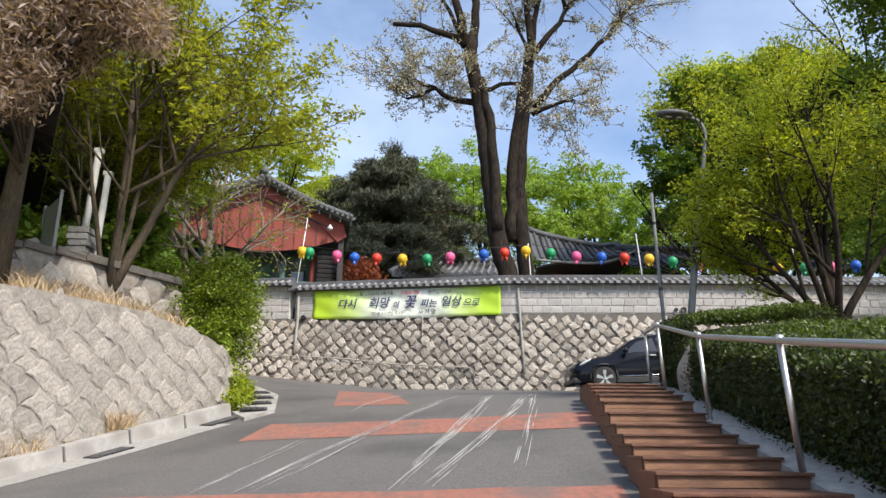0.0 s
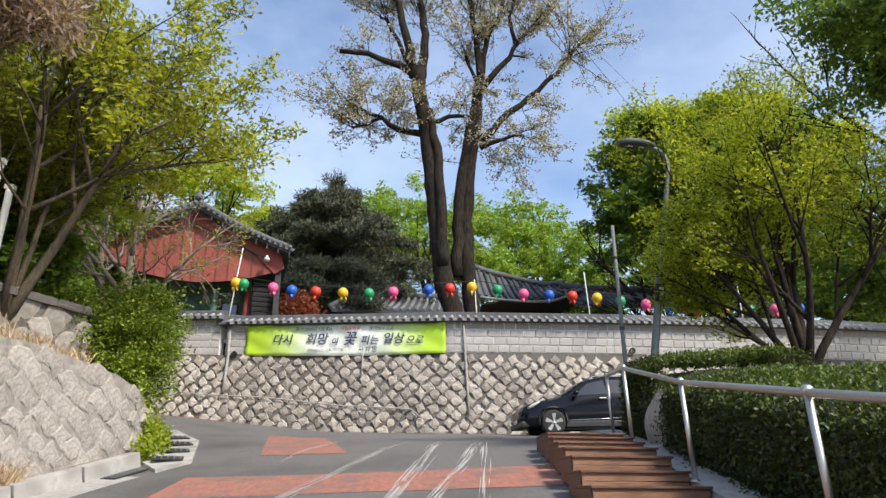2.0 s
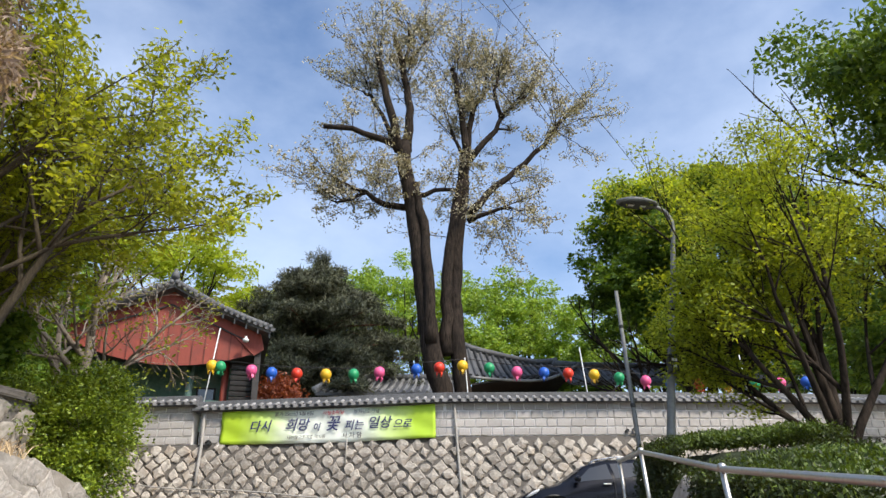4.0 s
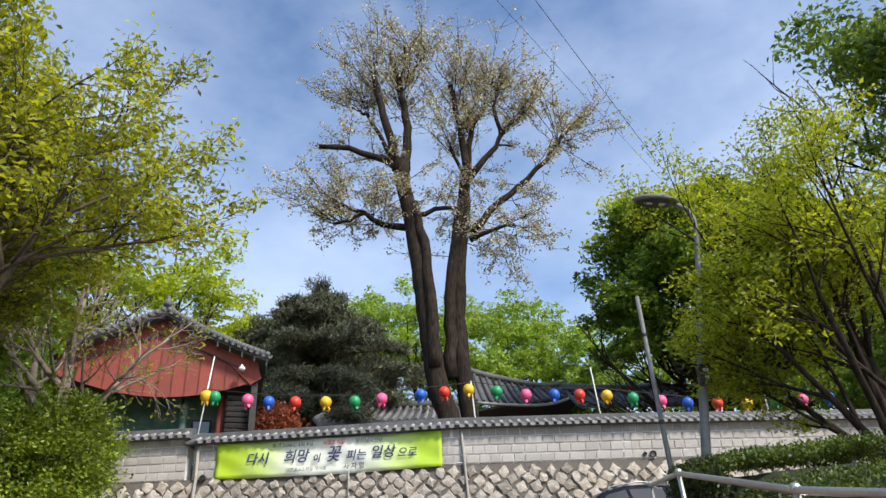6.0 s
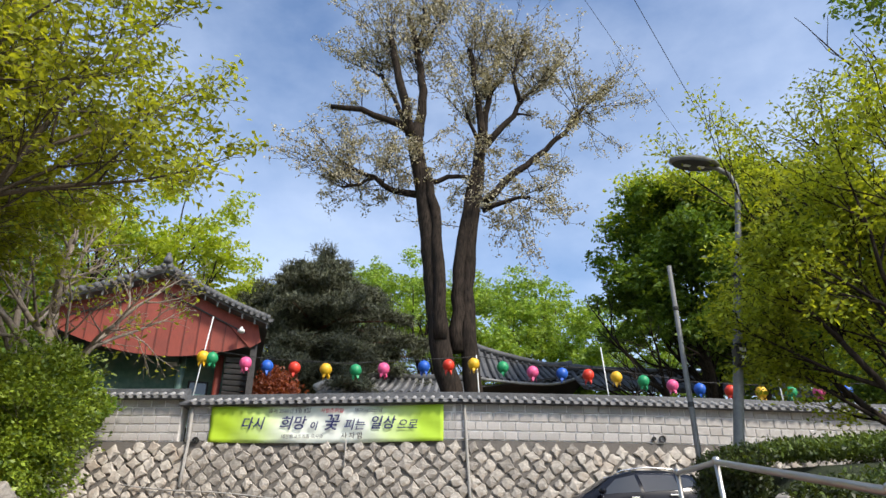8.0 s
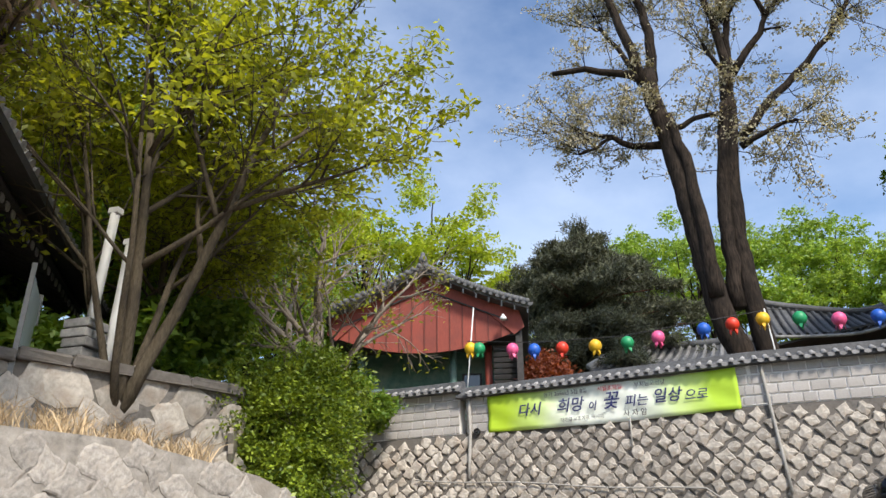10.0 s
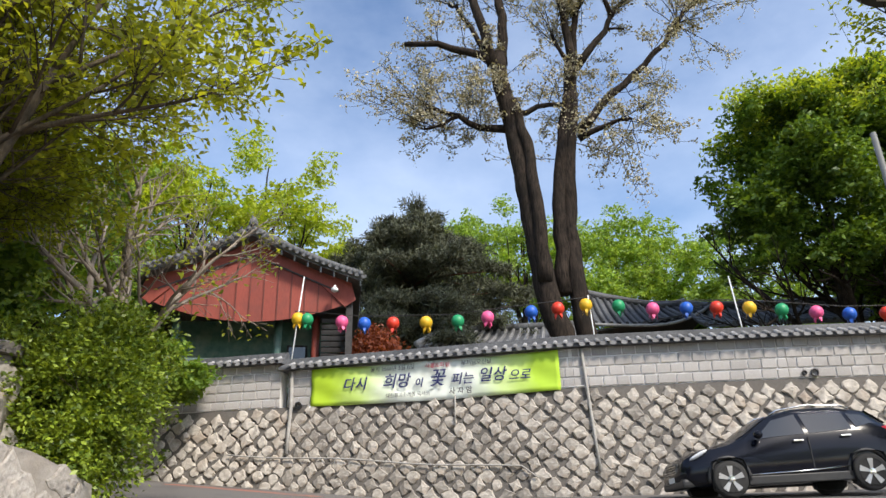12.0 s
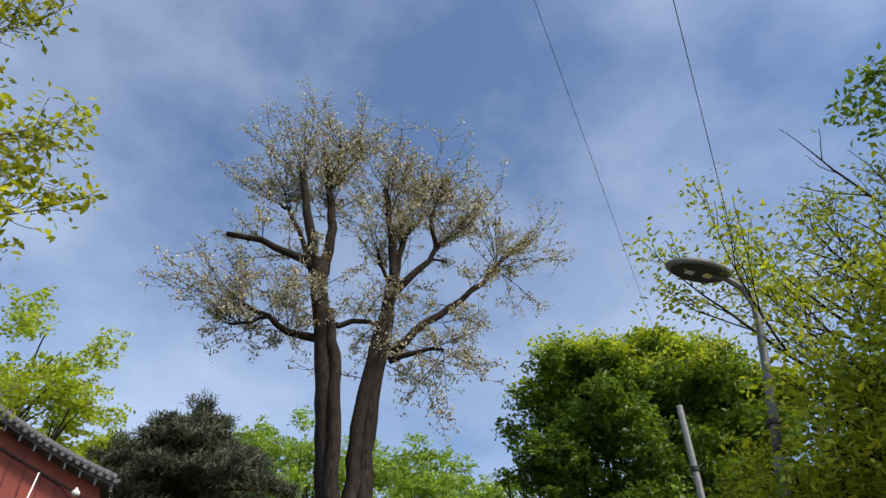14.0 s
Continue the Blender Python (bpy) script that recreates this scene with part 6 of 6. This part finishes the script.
# red maple by the pavilion
t10 = thing("maple_shrub", "small red-leaved maple behind the wall", "shrub")
T = Tree(99)
for k in range(4):
    T.grow((-3.3 + 0.1 * k, 30.5, 6.2), (T.rng.uniform(-0.4, 0.4), 0, 1), 1.2, 0.03, 2, kids=3)
T.wood("trunk", M_BARK, t10)
pts = clumps(r, (-3.2, 30.6, 7.9), (0.95, 0.8, 0.9), 500)
leaf_mesh("crown", grow_leaves(pts, 9, (0.1, 0.1, 0.08), 0.13, r, 0.2, 0.6), L_MAPLE, t10)


def wood_tree(x, y, z0, h, w, mat, seed, leaf=0.3, n=40, per=60, label="leafy hillside tree in spring green"):
    """A background tree: forked trunk and a crown of separate leafy masses with gaps."""
    r = np.random.default_rng(seed)
    ob = thing("hillside_tree", label, "tree", "trees behind the temple")
    T = Tree(seed)
    T.grow((x, y, z0 - 0.3), (0.05, 0, 1), h * 0.5, h * 0.022, 2, kids=4, angle=0.6, keep=0.7, first=0.45)
    T.wood("trunk", M_BARK_D, ob)
    subs = clumps(r, (x, y, z0 + h * 0.68), (w, w * 0.8, h * 0.34), n, 0.35, 0.35)
    pts = np.concatenate([clumps(r, c, (w * 0.27, w * 0.25, h * 0.055), per // 3, 0.2, 0.35) for c in subs])
    leaf_mesh("crown", grow_leaves(pts, 17, (0.55 * leaf, 0.55 * leaf, 0.3 * leaf), leaf * 0.85, r, 0.1, 0.5, flat=0.4), mat, ob)
    return ob


for k, (x, y, h, w, m) in enumerate(((-1.5, 56, 15, 4.6, L_HILL), (4.5, 58, 16.5, 5.0, L_HILL), (10.5, 57, 15.0, 5, L_HILL), (1.5, 60, 16, 4.5, L_HILL), (13.5, 60, 15.0, 5, L_HILL), (16.5, 55, 12.5, 4.6, L_HILL), (21.5, 52, 10.5, 3.6, L_HILL), (7.5, 50, 9.5, 3.2, L_HILL), (14, 48, 7.5, 2.8, L_FRESH), (27, 48, 11, 4, L_HILL), (34, 44, 11, 4, L_HILL))):
    wood_tree(x, y, 6.2 + max(y - 36, 0) * 0.16, h, w, m, 200 + k)
for k, (x, y, z, h, w, m) in enumerate(((-11.5, 44, 7.5, 16, 4.4, L_LIME), (-17, 42, 7.5, 14, 4.4, L_HILL), (-8.0, 50, 8.6, 12.5, 3.6, L_LIME), (-14.0, 36, 6.5, 14, 4.2, L_LIME), (-20, 34, 7, 13, 4.4, L_LIME), (-26, 38, 8, 14, 5, L_FRESH))):
    wood_tree(x, y, z, h, w, m, 300 + k, label="bright leafy tree on the slope behind the pavilion")
for k, (x, y, z, h, w, m) in enumerate(((-9.6, 7.5, 3.2, 4.0, 2.0, L_FRESH), (-7.4, 13.6, 3.0, 2.2, 1.2, L_FRESH), (-8.6, 10.2, 3.0, 2.6, 1.4, L_FRESH), (-10.0, 22.0, 5.0, 6.0, 2.4, L_FRESH), (-12.5, 18.0, 5.0, 7.5, 2.8, L_FRESH), (-13.5, 24.5, 5.6, 9, 3.0, L_YELLOW), (-13.0, 29.5, 6.2, 4.6, 2.4, L_FRESH), (-11.4, 33.0, 6.3, 4.6, 2.2, L_FRESH), (-10.2, 15.8, 4.6, 5, 1.9, L_FRESH), (-16, 20, 6, 10, 3.4, L_YELLOW), (-17, 14, 6, 10, 3.4, L_FRESH), (-18, 27, 6, 11, 3.6, L_YELLOW), (-14, 10, 5.5, 9, 3, L_FRESH), (-7.4, 15.6, 3.6, 2.6, 1.3, L_FRESH), (-8.8, 17.6, 4.2, 3.4, 1.7, L_FRESH), (-7.3, 20.2, 4.2, 1.7, 1.3, L_FRESH), (-8.9, 22.6, 4.6, 2.0, 1.5, L_FRESH), (-10.6, 25.6, 5.4, 2.4, 1.6, L_FRESH), (-8.2, 25.8, 5.2, 1.5, 1.3, L_FRESH), (-10.5, 14.0, 4.2, 3.6, 1.8, L_FRESH), (-9.0, 11.6, 3.9, 3.2, 1.6, L_FRESH), (-11.5, 9.0, 4.0, 4, 2.0, L_FRESH), (-12.5, 12.5, 4.6, 4, 2.2, L_FRESH), (-15.0, 16.5, 5.2, 5, 2.6, L_FRESH), (-12, 21, 5.2, 4.5, 2.3, L_FRESH))):
    wood_tree(x, y, z, h, w, m, 400 + k, leaf=0.2, n=44, per=50, label="dense leafy tree on the wooded bank")
for k, (x, y, z, h, w) in enumerate(((13.5, 6.0, 2.0, 7, 2.6), (13.5, 18.5, 2.9, 7, 2.6), (20, 20, 3.0, 9, 3.2), (24, 31, 6.2, 10, 3.4), (29, 42, 7.0, 8, 3.4), (19.5, 29.5, 5.9, 4.5, 2.2))):
    wood_tree(x, y, z, h, w, L_DEEP if y > 15 else L_LIME, 500 + k, leaf=0.2, label="leafy tree in the garden beyond the hedge")

# dry grass on the ledge and at the wall foot
def straw(name, label, spots, h, seed):
    rr = random.Random(seed)
    v, f = [], []
    for (x, y, z, rad, n) in spots:
        for _ in range(n):
            a, q = rr.uniform(0, 6.283), rad * math.sqrt(rr.uniform(0, 1))
            p = Vector((x + math.cos(a) * q, y + math.sin(a) * q * 0.7, z))
            d = Vector((rr.uniform(-0.7, 0.7), rr.uniform(-0.7, 0.7), 1)) * h * rr.uniform(0.5, 1.2)
            s = Vector((rr.uniform(-1, 1), rr.uniform(-1, 1), 0)).normalized() * 0.006
            o = len(v)
            v += [p - s, p + s, p + d * 0.6 + s * 0.8, p + d * 0.6 - s * 0.8, p + d + Vector((d.x, d.y, -0.25 * h)) * 0.5]
            f += [(o, o + 1, o + 2, o + 3), (o + 3, o + 2, o + 4)]
    ob = new(name, mesh_from(v, f, M_STRAW))
    return tagged(ob, label, "grass", kind="stuff")


spots = []
for k in range(15):
    y = 10.1 + k * 0.19
    spots.append((on_line(y) - 0.3 - 0.3 * (k % 3), y, bank_top(0, y) + 0.0 + 0.07 * (k % 3), 0.34, 80))
straw("dry_grass", "dry straw-coloured grass on the ledge above the wall", spots, 0.3, 3)
straw("dry_weeds", "dry tufts between kerb and wall", [(on_line(11.1) + 0.3, 11.1, float(gz(-4.6, 11.1)) + 0.16, 0.22, 260), (on_line(9.8) + 0.28, 9.8, float(gz(-5.2, 9.8)) + 0.16, 0.35, 120)], 0.36, 4)
straw("green_grass", "thin grass along the kerb", [(on_line(7 + 0.5 * k) + 0.3, 7 + 0.5 * k, float(gz(-5, 7 + 0.5 * k)) + 0.16, 0.3, 30) for k in range(12)], 0.1, 5)

# white poles on a stone pier at the end of the hall
pier = thing("stone_pier", "grey stacked-tile pier beside the hall", "pier", at=(-6.1, 12.45, 3.55))
for k in range(9):
    part("course", boxbm(rng.uniform(-0.02, 0.02), 0, 0.06 + k * 0.12, 0.36, 0.36, 0.105, bevel=0.015), M_TILE_P, pier)
for (x, y, zt, zb) in ((-6.1, 12.5, 6.1, 4.55), (-6.0, 12.75, 5.75, 3.55)):
    wp = thing("white_pole", "thin white painted pole on the bank", "pole", "white poles", at=(x, y, zb))
    tube_part("shaft", [(0, 0, 0), (0.06, 0, zt - zb)], 0.06, M_WHITE, wp)
    part("cap", boxbm(0.06, 0, zt - zb + 0.03, 0.15, 0.12, 0.08, bevel=0.01), M_WHITE, wp)

# cables
far_pole = thing("utility_pole", "grey concrete utility pole beside the lane", "pole", at=(-7.6, -3.0, 1.2))
tube_part("shaft", [(0, 0, 0), (0, 0, 6.6)], [0.16, 0.11], M_CONCRETE, far_pole)


def cable(a, b, dip, label):
    pts = [Vector(a).lerp(Vector(b), i / 24) - Vector((0, 0, dip * 4 * (i / 24) * (1 - i / 24))) for i in range(25)]
    tagged(tube_part("cable", pts, 0.0035, M_GRATE, None, sides=5), label, "cable", "overhead cables")


cable((-7.6, -3.0, 5.1), (19.5, 35.0, 15.5), 0.0, "thin overhead cable across the sky")
cable((-7.6, -3.0, 7.3), (5.0, 12.4, 6.9), 0.0, "thin overhead cable across the sky")
cable((4.95, 12.4, 5.9), (14.0, 14.0, 7.2), 0.2, "thin cable from the street lamp")
